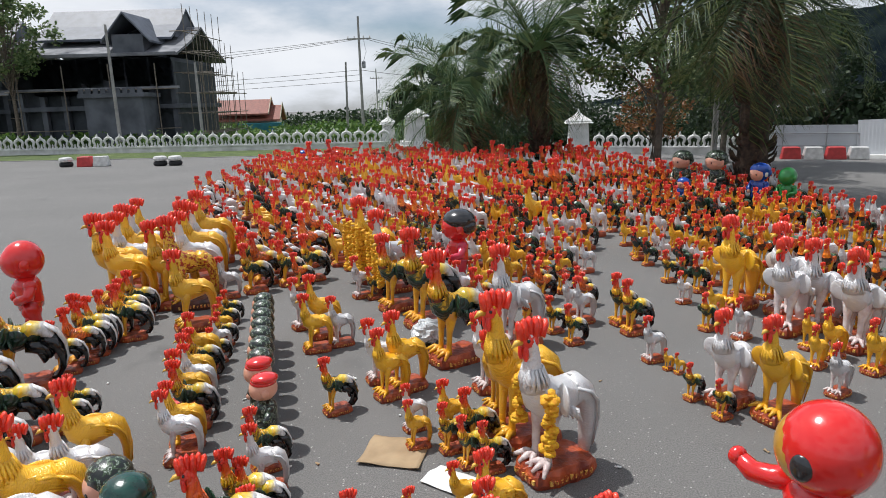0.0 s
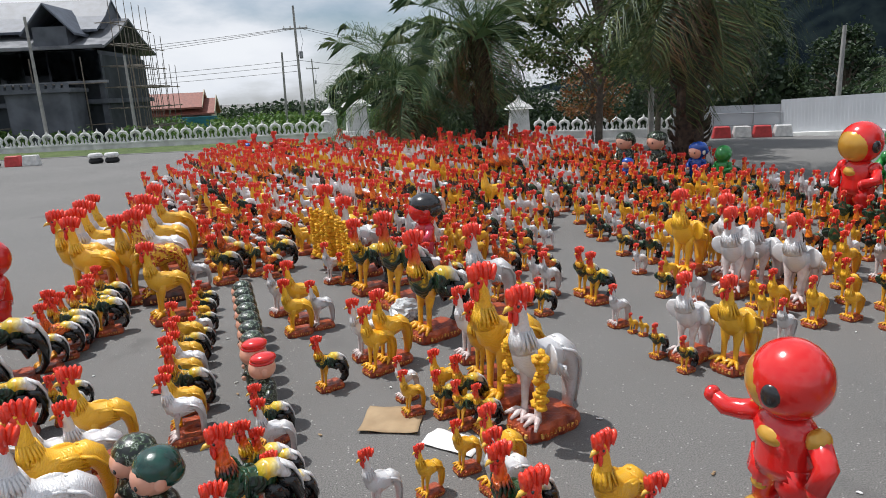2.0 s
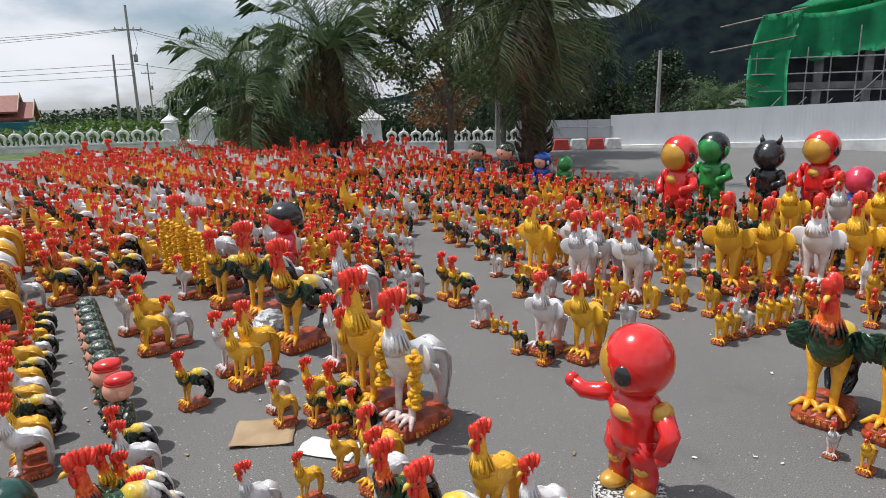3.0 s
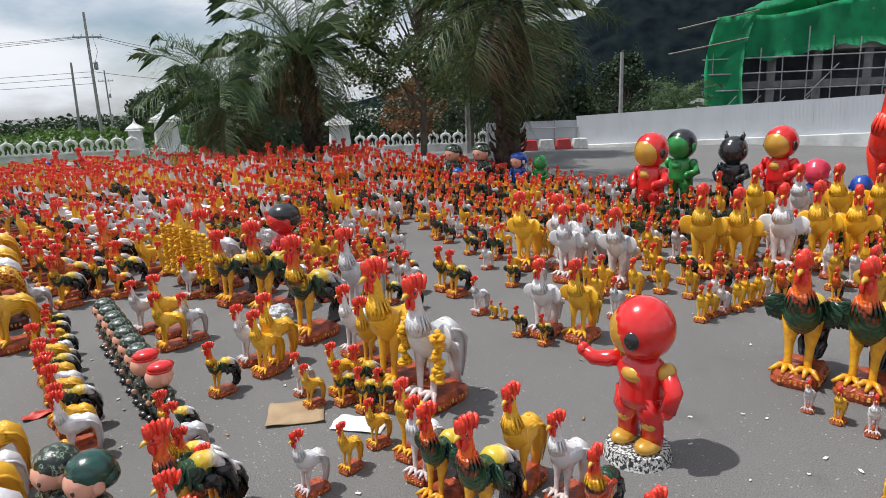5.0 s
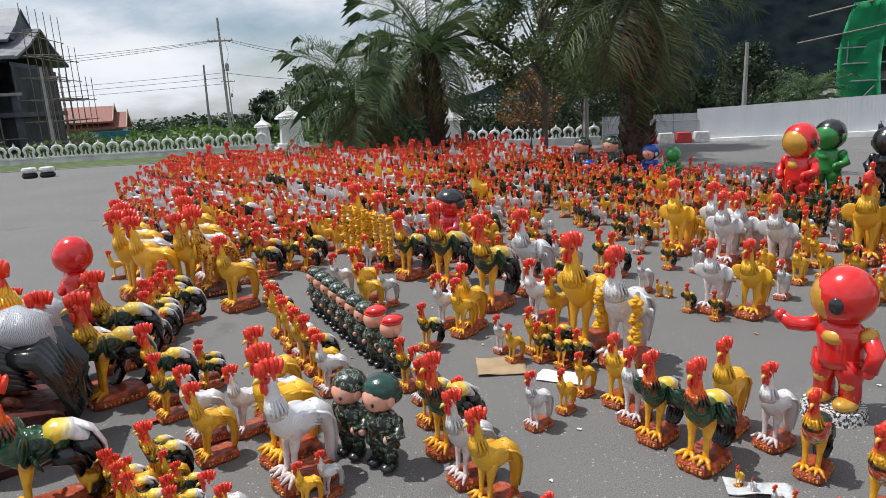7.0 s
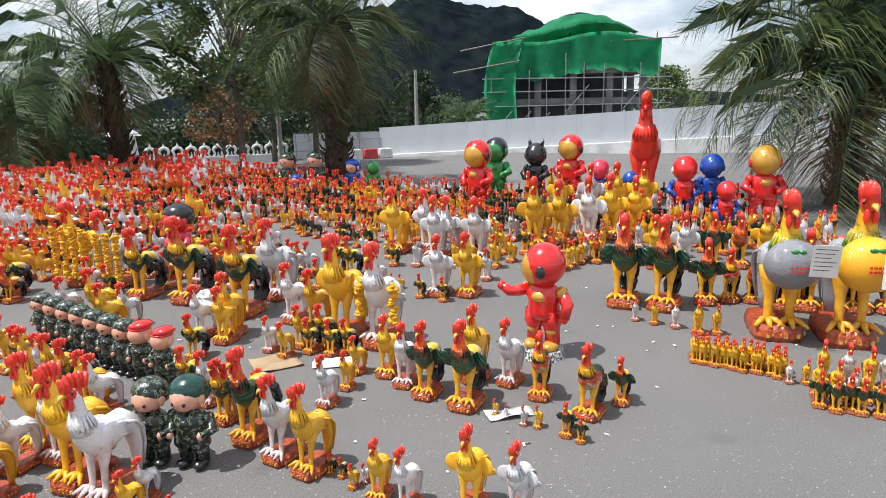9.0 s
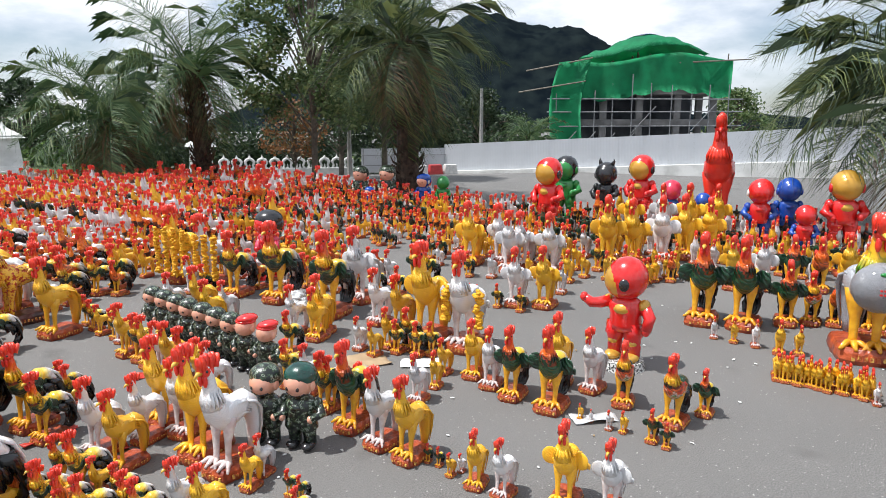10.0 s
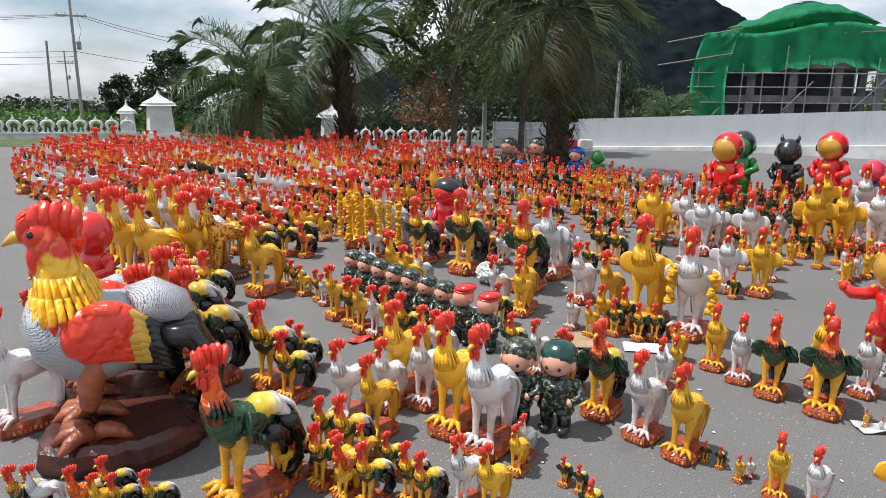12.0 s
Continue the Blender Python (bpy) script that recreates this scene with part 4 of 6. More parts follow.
        tube(bm, [a, b], [0.06, 0.05], 5)
        part("bamboo_outrigger", bm, bamboo, hall)
    bm = bmesh.new()
    tube(bm, [(15.2, -1.5, 0), (15.2, -1.5, 2.6)], [0.02, 0.02], 4)
    part("stake", bm, steel, hall)
    drape("blue_sheet", [[(14.5 + 3.4 * u, -3.5 + v, 2.3 + 0.5 * math.sin(math.pi * u) - 0.2 * v) for u in [i / 8 for i in range(9)]] for v in [k / 3 for k in range(4)]], tarp_blue)


netted_hall()


# ---- poles and wires ----
def power_pole(at, h, arms, label, lean=0.0):
    p = thing("power_pole", label, "power pole", at, 0, "poles along the road")
    bm = bmesh.new()
    tube(bm, [(0, 0, 0), (lean, 0, h)], [0.14, 0.09], 8)
    part("pole", bm, pole_grey, p)
    for z in arms:
        bm = bmesh.new()
        box(bm, (-1.05, -0.06, z), (1.05, 0.06, z + 0.12))
        part("crossarm", bm, pole_grey, p)
        for x in (-0.95, -0.4, 0.4, 0.95):
            bm = bmesh.new()
            bead(bm, (x, 0, z + 0.12), [(0.05, 0), (0.07, 0.05), (0.04, 0.10), (0.06, 0.14), (0.03, 0.2)], 7)
            part("insulator", bm, doll_white, p)
    if arms:
        bm = bmesh.new()
        bead(bm, (0.34, -0.1, arms[0] - 2.4), [(0.14, 0), (0.16, 0.1), (0.16, 0.55), (0.10, 0.62)], 8)
        tube(bm, [(0.34, -0.1, arms[0] - 1.8), (0.6, -0.1, arms[0] - 1.0), (0.4, 0, arms[0])], [0.02, 0.02, 0.02], 4)
        part("transformer", bm, steel, p)
    return p


power_pole((-12.2, 58.0, 0), 10.9, (9.0,), "tall concrete power pole with crossarm and wires")
power_pole((-15.7, 66.4, 0), 8.0, (), "bare leaning concrete pole without wires", 0.2)
power_pole((-28.0, 46.5, 0), 9.2, (), "tall plain concrete pole in front of the temple hall")
power_pole((-22.6, 48.5, 0), 6.6, (), "short plain concrete pole beside the temple hall")
power_pole((-21.0, 110.0, 0), 11.0, (9.4,), "distant concrete power pole with crossarm")
power_pole((8.7, 27.6, 0), 3.0, (), "slim concrete post under the trees")
power_pole((18.9, 31.8, 0), 5.0, (), "slim concrete post behind the hoarding")


def wires():
    w = thing("overhead_wires", "thin dark power lines sagging between poles", "wires")
    for a, b, sag in (((-95, 78, 9.8), (-13.1, 58, 8.0), 1.6), ((-95, 79, 9.2), (-12.6, 58, 8.0), 1.8), ((-95, 80, 8.6), (-11.8, 58, 8.0), 1.9),
                      ((-11.3, 58, 8.0), (14, 66, 7.6), 1.6), ((-11.8, 58, 8.0), (14, 67, 7.0), 1.7), ((-95, 82, 6.0), (-12.2, 58.2, 5.4), 0.9),
                      ((-95, 83, 5.6), (-12.2, 58.2, 5.0), 0.9), ((-12.2, 58.2, 5.4), (14, 66, 5.0), 1.0), ((-95, 84, 5.0), (-12.2, 58.2, 4.5), 0.8)):
        a, b = Vector(a), Vector(b)
        bm = bmesh.new()
        tube(bm, [a.lerp(b, i / 24) - Vector((0, 0, sag * 4 * (i / 24) * (1 - i / 24))) for i in range(25)], [0.018] * 25, 4)
        part("wire", bm, wire_dark, w)


wires()


# ---- road furniture ----
def tyre_stack(at):
    s = thing("tyre_stack", "two stacked tyres painted black and white", "tyres", at, 0, "painted tyre stacks")
    for i in range(2):
        bm = bmesh.new()
        n, m = 20, 8
        rr = [[bm.verts.new(((0.22 + 0.10 * math.cos(b)) * math.cos(a), (0.22 + 0.10 * math.cos(b)) * math.sin(a), 0.12 + i * 0.235 + 0.115 * math.sin(b))) for b in (2 * math.pi * k / m for k in range(m))] for a in (2 * math.pi * k / n for k in range(n))]
        for a in range(n):
            for b in range(m):
                bm.faces.new((rr[a][b], rr[(a + 1) % n][b], rr[(a + 1) % n][(b + 1) % m], rr[a][(b + 1) % m]))
        part("tyre", bm, doll_white if i else rubber, s, "white-painted tyre" if i else "")
    return s


tyre_stack((-16.0, 30.0, 0))
tyre_stack((-15.3, 30.1, 0))
tyre_stack((-21.2, 30.6, 0))


def road_barrier(at, turn, n):
    b = thing("road_barrier", "low red and white plastic road barrier", "barrier", at, turn, "road barriers")
    for i in range(n):
        bm = bmesh.new()
        slab(bm, [(0.02, 0), (0.78, 0), (0.70, 0.5), (0.10, 0.5)], -0.2, 0.2)
        bmesh.ops.bevel(bm, geom=bm.edges[:], offset=0.03, segments=1, affect="EDGES")
        bmesh.ops.translate(bm, verts=bm.verts, vec=(i * 0.8, 0, 0))
        part("segment", bm, barrier_red if i % 2 == 0 else doll_white, b, "" if i % 2 == 0 else "white segment")


road_barrier((11.5, 28.2, 0), -12, 4)
road_barrier((-20.6, 30.6, 0), 4, 2)


# ---- rooster statues ----
# A bird of height 1 that faces +x. Slots: plinth, legs, breast, neck, wing, tail, under tail, comb, beak, eye, lettering
def rooster_form(seg, tail, wings, rng):
    bm = bmesh.new()
    far = seg <= 8
    half = max(5, seg // 2)
    n = 3 if far else 9
    out = []
    for i in range(4 * n):
        a = 2 * math.pi * i / (4 * n)
        c, s = math.cos(a), math.sin(a)
        r = (abs(c) ** 5 + abs(s) ** 5) ** -0.2 * (1 + rng.uniform(-0.05, 0.05))
        out.append((c * r, s * r))
    levels = [(0.98, 0.0), (1.03, 0.03), (0.99, 0.075), (0.90, 0.100)]
    rings = [[bm.verts.new((-0.09 + x * 0.265 * k, y * 0.140 * k, z + (rng.uniform(-0.008, 0.008) if z > 0.03 else 0))) for x, y in out] for k, z in levels]
    for a, b in zip(rings, rings[1:]):
        for j in range(len(a)):
            bm.faces.new((a[j], a[(j + 1) % len(a)], b[(j + 1) % len(a)], b[j])).material_index = 0
    bm.faces.new(rings[-1]).material_index = 0
    # worn raised strokes on the plinth's front and side
    for k in range(1 if far else 6):
        y = -0.085 + k * 0.033
        z = rng.uniform(0.028, 0.040)
        box(bm, (0.165, y if not far else -0.07, z), (0.188, y + 0.018 if not far else 0.07, z + rng.uniform(0.024, 0.034)), 10)
    for k in range(0 if far else 9):
        x = -0.27 + k * 0.042
        box(bm, (x, 0.135, 0.030), (x + 0.022, 0.149, 0.030 + rng.uniform(0.02, 0.034)), 10)
    for s in (-1, 1):
        tube(bm, [(-0.01, s * 0.060, 0.47), (0.005, s * 0.062, 0.38), (0.022, s * 0.061, 0.28), (0.030, s * 0.060, 0.16), (0.034, s * 0.062, 0.095)], [0.066, 0.050, 0.029, 0.024, 0.030], half, 1)
        for k in () if far else (-0.55, 0.0, 0.55):
            d = Vector((math.cos(k), math.sin(k) * 1.1, 0))
            b = Vector((0.025, s * 0.062, 0.112))
            tube(bm, [b, b + d * 0.065 + Vector((0, 0, 0.014)), b + d * 0.145 - Vector((0, 0, 0.016))], [0.026, 0.023, 0.010], 5, 1)
        if far:
            tube(bm, [(-0.02, s * 0.058, 0.10), (0.05, s * 0.064, 0.118), (0.16, s * 0.070, 0.10)], [0.02, 0.036, 0.008], 4, 1)
    body = [(-0.285, 0.47, 0.045, 0.055), (-0.25, 0.48, 0.078, 0.084), (-0.17, 0.485, 0.096, 0.102), (-0.08, 0.475, 0.104, 0.112), (0.0, 0.485, 0.110, 0.126), (0.06, 0.525, 0.106, 0.120), (0.095, 0.59, 0.090, 0.098), (0.105, 0.64, 0.068, 0.072)]
    neck = [(0.090, 0.575, 0.094, 0.102), (0.108, 0.64, 0.074, 0.079), (0.116, 0.71, 0.057, 0.061), (0.120, 0.78, 0.048, 0.052), (0.134, 0.835, 0.044, 0.048), (0.160, 0.870, 0.040, 0.040), (0.185, 0.885, 0.018, 0.018)]
    for prof, mi in ((body, 2), (neck, 3)):
        tube(bm, [(x, 0, z) for x, z, _, _ in prof], [(a, b) for _, _, a, b in prof], seg, mi)
    # hackle points over the shoulders
    for i in range(0 if far else max(9, seg)):
        a = 2 * math.pi * i / max(9, seg)
        y, x = math.cos(a), math.sin(a)
        p = Vector((0.106 + x * 0.060, y * 0.062, 0.670))
        q = Vector((0.088 + x * 0.098, y * 0.094, 0.575 + rng.uniform(-0.025, 0.02)))
        tube(bm, [p + Vector((0, 0, 0.03)), (p + q) / 2 + Vector((x, y, 0)) * 0.010, q], [(0.020, 0.007), (0.022, 0.008), (0.005, 0.003)], 5, 3)
    if wings == "flare":
        for s in (-1, 1):
            tn = Matrix.Rotation(s * radians(-24), 4, "Z") @ Matrix.Rotation(s * radians(-30), 4, "X")
            ball(bm, (-0.01, s * 0.148, 0.530), (0.020, 0.088, 0.098), seg, 4, tn)
            ball(bm, (-0.06, s * 0.096, 0.500), (0.130, 0.026, 0.076), seg, 4)
            for k in range(0 if far else 5):
                b = Vector((-0.015 - k * 0.012, s * (0.110 + 0.026 * k), 0.475 - 0.004 * k))
                tube(bm, [b + Vector((0.01, 0, 0.04)), b, b + Vector((-0.03, s * 0.006, -0.06 + 0.006 * k))], [(0.024, 0.016), (0.023, 0.015), (0.008, 0.005)], 5, 4)
    else:
        for s in (-1, 1):
            tn = Matrix.Rotation(radians(8), 4, "Y")
            ball(bm, (-0.065, s * 0.088, 0.500), (0.150, 0.030, 0.082), seg, 4, tn)
            for k in range(0 if far else 5):
                b = Vector((-0.14, s * 0.102, 0.465 + k * 0.022))
                tube(bm, [b + Vector((0.08, 0, 0)), b, b + Vector((-0.11, -s * 0.016, -0.035))], [(0.014, 0.014), (0.016, 0.015), (0.005, 0.004)], 5, 4)
    if tail == "droop":
        tube(bm, [(-0.17, 0, 0.495), (-0.25, 0, 0.505), (-0.315, 0, 0.465), (-0.350, 0, 0.385), (-0.362, 0, 0.29), (-0.355, 0, 0.19), (-0.34, 0, 0.085)], [(0.092, 0.092), (0.095, 0.090), (0.086, 0.080), (0.076, 0.064), (0.064, 0.052), (0.052, 0.042), (0.040, 0.034)], seg, 5)
        for k in range(0 if far else 7):
            y = (k - 3) * 0.030
            e = 0.018 * abs(k - 3)
            tube(bm, [(-0.19, y, 0.592 - e), (-0.29, y * 1.1, 0.560 - e), (-0.375 + e * 0.4, y * 1.1, 0.44), (-0.410 + e * 0.6, y * 0.9, 0.30), (-0.395 + e * 0.6, y * 0.6, 0.13)], [(0.016, 0.012), (0.019, 0.013), (0.018, 0.012), (0.014, 0.010), (0.006, 0.005)], 5, 5)
    else:
        # plump saddle, jagged dark sickles round it and a pale outer plume
        tube(bm, [(-0.14, 0, 0.50), (-0.22, 0, 0.545), (-0.31, 0, 0.535), (-0.385, 0, 0.455), (-0.415, 0, 0.35), (-0.40, 0, 0.24)], [(0.096, 0.080), (0.090, 0.074), (0.082, 0.064), (0.064, 0.050), (0.046, 0.038), (0.015, 0.015)], seg, 5)
        for k in (1, 3) if far else range(5):
            y = (k - 2) * 0.032
            tube(bm, [(-0.30, y, 0.44), (-0.415, y * 1.1, 0.42 + 0.02 * (2 - abs(k - 2))), (-0.470, y * 1.1, 0.30), (-0.455, y, 0.18), (-0.40, y * 0.8, 0.10), (-0.33, y * 0.6, 0.085)], [(0.03, 0.04), (0.036, 0.046), (0.034, 0.042), (0.030, 0.036), (0.024, 0.026), (0.008, 0.01)], half, 6)
        tube(bm, [(-0.33, 0, 0.575), (-0.445, 0, 0.50), (-0.505, 0, 0.385), (-0.512, 0, 0.26), (-0.47, 0, 0.14)], [(0.05, 0.018), (0.055, 0.020), (0.05, 0.018), (0.04, 0.014), (0.01, 0.006)], half, 5)
        for s in (-1, 1):
            for k in range(1 if far else 3):
                b = Vector((-0.43 + 0.055 * k, s * (0.056 + 0.012 * k), 0.325 - 0.03 * k))
                tube(bm, [b, b + Vector((0.035, s * 0.020, 0.075)), b + Vector((0.10, s * 0.026, 0.150))], [(0.026, 0.036), (0.020, 0.030), (0.004, 0.004)], 5, 6)
            tube(bm, [(-0.16, s * 0.075, 0.42), (-0.26, s * 0.085, 0.40), (-0.37, s * 0.07, 0.30)], [(0.045, 0.06), (0.045, 0.06), (0.02, 0.03)], half, 6)
    # comb of thick wrinkled lobes, face, wattles, beak, eyes
    lobes = ((-0.045, 0.020, 0.5), (0.0, 0.034, 0.25), (0.045, 0.036, 0.1), (0.085, 0.026, 0.0)) if far else ((-0.050, 0.010, 0.85), (-0.028, 0.026, 0.55), (0.002, 0.036, 0.32), (0.034, 0.040, 0.18), (0.066, 0.034, 0.08), (0.092, 0.020, 0.0))
    for i, (dx, high, back) in enumerate(lobes):
        b = Vector((0.105 + dx, 0.007 * (-1) ** i, 0.865))
        t = b + Vector((dx * 0.22 - back * 0.05, rng.uniform(-0.014, 0.014), 0.080 + high))
        tube(bm, [b, b.lerp(t, 0.6), b.lerp(t, 0.85), t], [(0.036, 0.030), (0.033, 0.027), (0.026, 0.021), (0.010, 0.007)], 7, 7)
    ball(bm, (0.160, 0, 0.852), (0.052, 0.050, 0.048), 6 if far else max(8, half), 7)
    ball(bm, (0.112, 0, 0.848), (0.036, 0.046, 0.050), 6 if far else max(8, half), 7)
    for s in (-1, 1):
        ball(bm, (0.184, s * 0.022, 0.786), (0.022, 0.018, 0.048), half, 7)
        if not far:
            ball(bm, (0.180, s * 0.045, 0.864), (0.012, 0.008, 0.011), 6, 9)
    tube(bm, [(0.200, 0, 0.852), (0.245, 0, 0.848), (0.278, 0, 0.826)], [(0.023, 0.021), (0.017, 0.016), (0.004, 0.004)], 6, 8)
    bm.normal_update()
    for f in bm.faces:
        f.smooth = f.material_index not in (0, 10)
    return bm


# The man-sized bird: deep barred breast, broad cape and layered wing feathers. Slots as above
def grand_form(rng):
    bm = bmesh.new()
    out = [(math.cos(a) * (1 + rng.uniform(-0.07, 0.07)), math.sin(a) * (1 + rng.uniform(-0.07, 0.07))) for a in (2 * math.pi * i / 40 for i in range(40))]
    rings = [[bm.verts.new((-0.09 + x * 0.36 * k, y * 0.20 * k, z)) for x, y in out] for k, z in ((1.0, 0.0), (1.05, 0.04), (1.0, 0.09), (0.88, 0.115))]
    for a, b in zip(rings, rings[1:]):
        for j in range(40):
            bm.faces.new((a[j], a[(j + 1) % 40], b[(j + 1) % 40], b[j])).material_index = 0
    bm.faces.new(rings[-1]).material_index = 0
    for s in (-1, 1):
        tube(bm, [(0.0, s * 0.085, 0.44), (0.02, s * 0.085, 0.34), (0.035, s * 0.085, 0.24), (0.035, s * 0.085, 0.15), (0.04, s * 0.088, 0.11)], [0.085, 0.058, 0.042, 0.038, 0.046], 16, 1)
        for k in (-0.6, 0.0, 0.6, 2.8):
            d = Vector((math.cos(k), math.sin(k), 0))
            b = Vector((0.035, s * 0.088, 0.135))
            tube(bm, [b, b + d * 0.07 + Vector((0, 0, 0.012)), b + d * 0.12, b + d * 0.165 - Vector((0, 0, 0.02))], [0.034, 0.030, 0.027, 0.008], 9, 1)
    body = [(-0.33, 0.50, 0.06, 0.07), (-0.27, 0.50, 0.12, 0.12), (-0.16, 0.485, 0.155, 0.15), (-0.05, 0.475, 0.170, 0.165), (0.05, 0.49, 0.172, 0.175), (0.12, 0.53, 0.155, 0.16), (0.155, 0.59, 0.12, 0.12), (0.16, 0.64, 0.07, 0.07)]
    neck = [(0.05, 0.545, 0.150, 0.150), (0.075, 0.62, 0.125, 0.135), (0.092, 0.70, 0.098, 0.108), (0.105, 0.77, 0.082, 0.090), (0.118, 0.83, 0.074, 0.080), (0.140, 0.875, 0.066, 0.066), (0.170, 0.90, 0.04, 0.04), (0.185, 0.905, 0.01, 0.01)]
    for prof, mi in ((body, 2), (neck, 3)):
        tube(bm, [(x, 0, z) for x, z, _, _ in prof], [(a, b) for _, _, a, b in prof], 28, mi)
    for row, (z, r0, r1, l) in enumerate(((0.70, 0.100, 0.122, 0.10), (0.635, 0.125, 0.155, 0.12))):
        for i in range(24):
            a = 2 * math.pi * (i + 0.5 * row) / 24
            y, x = math.cos(a), math.sin(a)
            p, q = Vector((0.085 + x * r0, y * r0, z)), Vector((0.055 + x * r1, y * r1, z - l + rng.uniform(-0.02, 0.02)))
            tube(bm, [p + Vector((0, 0, 0.03)), (p + q) / 2 + Vector((x, y, 0)) * 0.012, q], [(0.019, 0.008), (0.022, 0.010), (0.003, 0.002)], 6, 3)
    for s in (-1, 1):
        ball(bm, (-0.04, s * 0.135, 0.525), (0.17, 0.055, 0.115), 24, 4, Matrix.Rotation(radians(10), 4, "Y"))
        # long pointed wing feathers in three tiers: saddle red, yellow tips, black quills
        for tier, (x0, z0, l, w, mi) in enumerate(((0.02, 0.56, 0.20, 0.030, 4), (-0.07, 0.535, 0.19, 0.030, 8), (-0.13, 0.49, 0.20, 0.032, 9))):
            for k in range(7):
                b = Vector((x0 - 0.006 * k, s * (0.172 - 0.013 * tier - 0.004 * abs(k - 3)), z0 + 0.055 - k * 0.026))
                tube(bm, [b, b + Vector((-l * 0.5, s * 0.006, -0.012)), b + Vector((-l, -s * 0.02, -0.055))], [(0.012, w * 0.8), (0.014, w), (0.003, 0.004)], 7, mi)
    tube(bm, [(-0.18, 0, 0.545), (-0.28, 0, 0.575), (-0.37, 0, 0.54), (-0.44, 0, 0.46)], [(0.125, 0.10), (0.12, 0.095), (0.10, 0.08), (0.03, 0.03)], 24, 5)
    for k in range(9):
        y = (k - 4) * 0.030
        tube(bm, [(-0.26, y, 0.48), (-0.40, y * 1.2, 0.47 + 0.012 * (4 - abs(k - 4))), (-0.50, y * 1.2, 0.34), (-0.51, y, 0.20), (-0.44, y * 0.8, 0.09)], [(0.028, 0.045), (0.034, 0.05), (0.032, 0.045), (0.026, 0.038), (0.006, 0.01)], 8, 6)
    for i, (dx, high) in enumerate(((-0.075, 0.030), (-0.045, 0.055), (-0.01, 0.068), (0.028, 0.066), (0.062, 0.052), (0.092, 0.030))):
        b = Vector((0.105 + dx, 0, 0.895))
        for s in (-0.6, 0.6):
            tube(bm, [b - Vector((0, 0, 0.03)), b + Vector((dx * 0.1 - 0.012, s * 0.030, 0.02 + high * 0.4)), b + Vector((dx * 0.15 - 0.022, s * 0.034 + 0.006 * (-1) ** i, 0.035 + high * 0.8))], [(0.042, 0.040), (0.034, 0.034), (0.016, 0.014)], 9, 7)
    ball(bm, (0.150, 0, 0.870), (0.072, 0.070, 0.060), 20, 7)
    for s in (-1, 1):
        ball(bm, (0.175, s * 0.034, 0.790), (0.032, 0.024, 0.062), 14, 7)
        ball(bm, (0.178, s * 0.064, 0.880), (0.014, 0.008, 0.013), 10, 9)
    tube(bm, [(0.200, 0, 0.866), (0.245, 0, 0.864), (0.290, 0, 0.838)], [(0.030, 0.028), (0.023, 0.022), (0.004, 0.004)], 10, 8)
    for f in bm.faces:
        f.smooth = f.material_index != 0
    return bm


STYLES = {
    "G": ("droop", "fold", [plinth_red, gold, gold, gold, gold, gold, gold, comb_red, beak_yellow, black_paint, lettering], "glossy gold rooster statue with red comb on brown plinth"),
    "W": ("droop", "fold", [plinth_red, leg_white, white, white, white, white, white, comb_red, beak_yellow, black_paint, lettering], "silver-white rooster statue with red comb on brown plinth"),
    "F": ("droop", "flare", [plinth_red, gold, gold, gold, gold, gold, gold, comb_red, beak_yellow, black_paint, lettering], "gold rooster statue with raised wings and a red comb"),
    "E": ("droop", "flare", [plinth_red, leg_white, white, white, white, white, white, comb_red, beak_yellow, black_paint, lettering], "silver-white rooster statue with raised wings and a red comb"),
    "D": ("sickle", "flare", [plinth_red, leg_yellow, green, neck_red, black_green, white_tail, black_paint, comb_red, beak_yellow, black_paint, lettering], "dark green rooster statue with an orange neck and yellow legs"),
    "M": ("sickle", "flare", [plinth_red, leg_yellow, saddle, neck_hot, black_green, white_tail, black_paint, comb_red, beak_yellow, black_paint, lettering], "painted rooster statue with orange neck and black-white tail"),
    "R": ("sickle", "fold", [plinth_red, leg_yellow, rust, neck_fire, amber, white_tail, black_paint, comb_red, beak_yellow, black_paint, lettering], "painted rooster statue with a red-orange neck and white-edged tail"),
    "O": ("sickle", "fold", [plinth_red, leg_yellow, motley, neck_hot, motley, black_green, black_paint, comb_red, beak_yellow, black_paint, lettering], "motley rooster statue in orange, green, white and yellow"),
    "K": ("sickle", "grand", [plinth_dark, leg_brown, grey_barred, neck_big, saddle_red, grey_barred, black_paint, comb_red, beak_yellow, black_paint, lettering], "rooster statue with grey barred feathers and a black tail"),
    "H": ("sickle", "grand", [plinth_dark, leg_brown, grey_barred, neck_big, saddle_red, grey_barred, black_paint, comb_red, beak_yellow, black_paint, lettering], "man-sized painted rooster statue with a red and yellow neck"),
}
STYLES["L"] = ("droop", "fold", [plinth_dark, leopard, leopard, leopard, leopard, leopard, leopard, comb_red, beak_yellow, black_paint, lettering], "gilt mosaic rooster statue flecked with orange glass")
STYLES["X"] = ("droop", "fold", [comb_red] * 9 + [black_paint, comb_red], "plain bright red rooster statue")
STYLES["B"] = ("droop", "fold", [plinth_red, leg_yellow, grey_barred, neck_green, grey_barred, grey_barred, black_paint, comb_red, beak_yellow, black_paint, lettering], "tall rooster statue with yellow-green neck and yellow legs")
FORMS, BIRDS = {}, {}


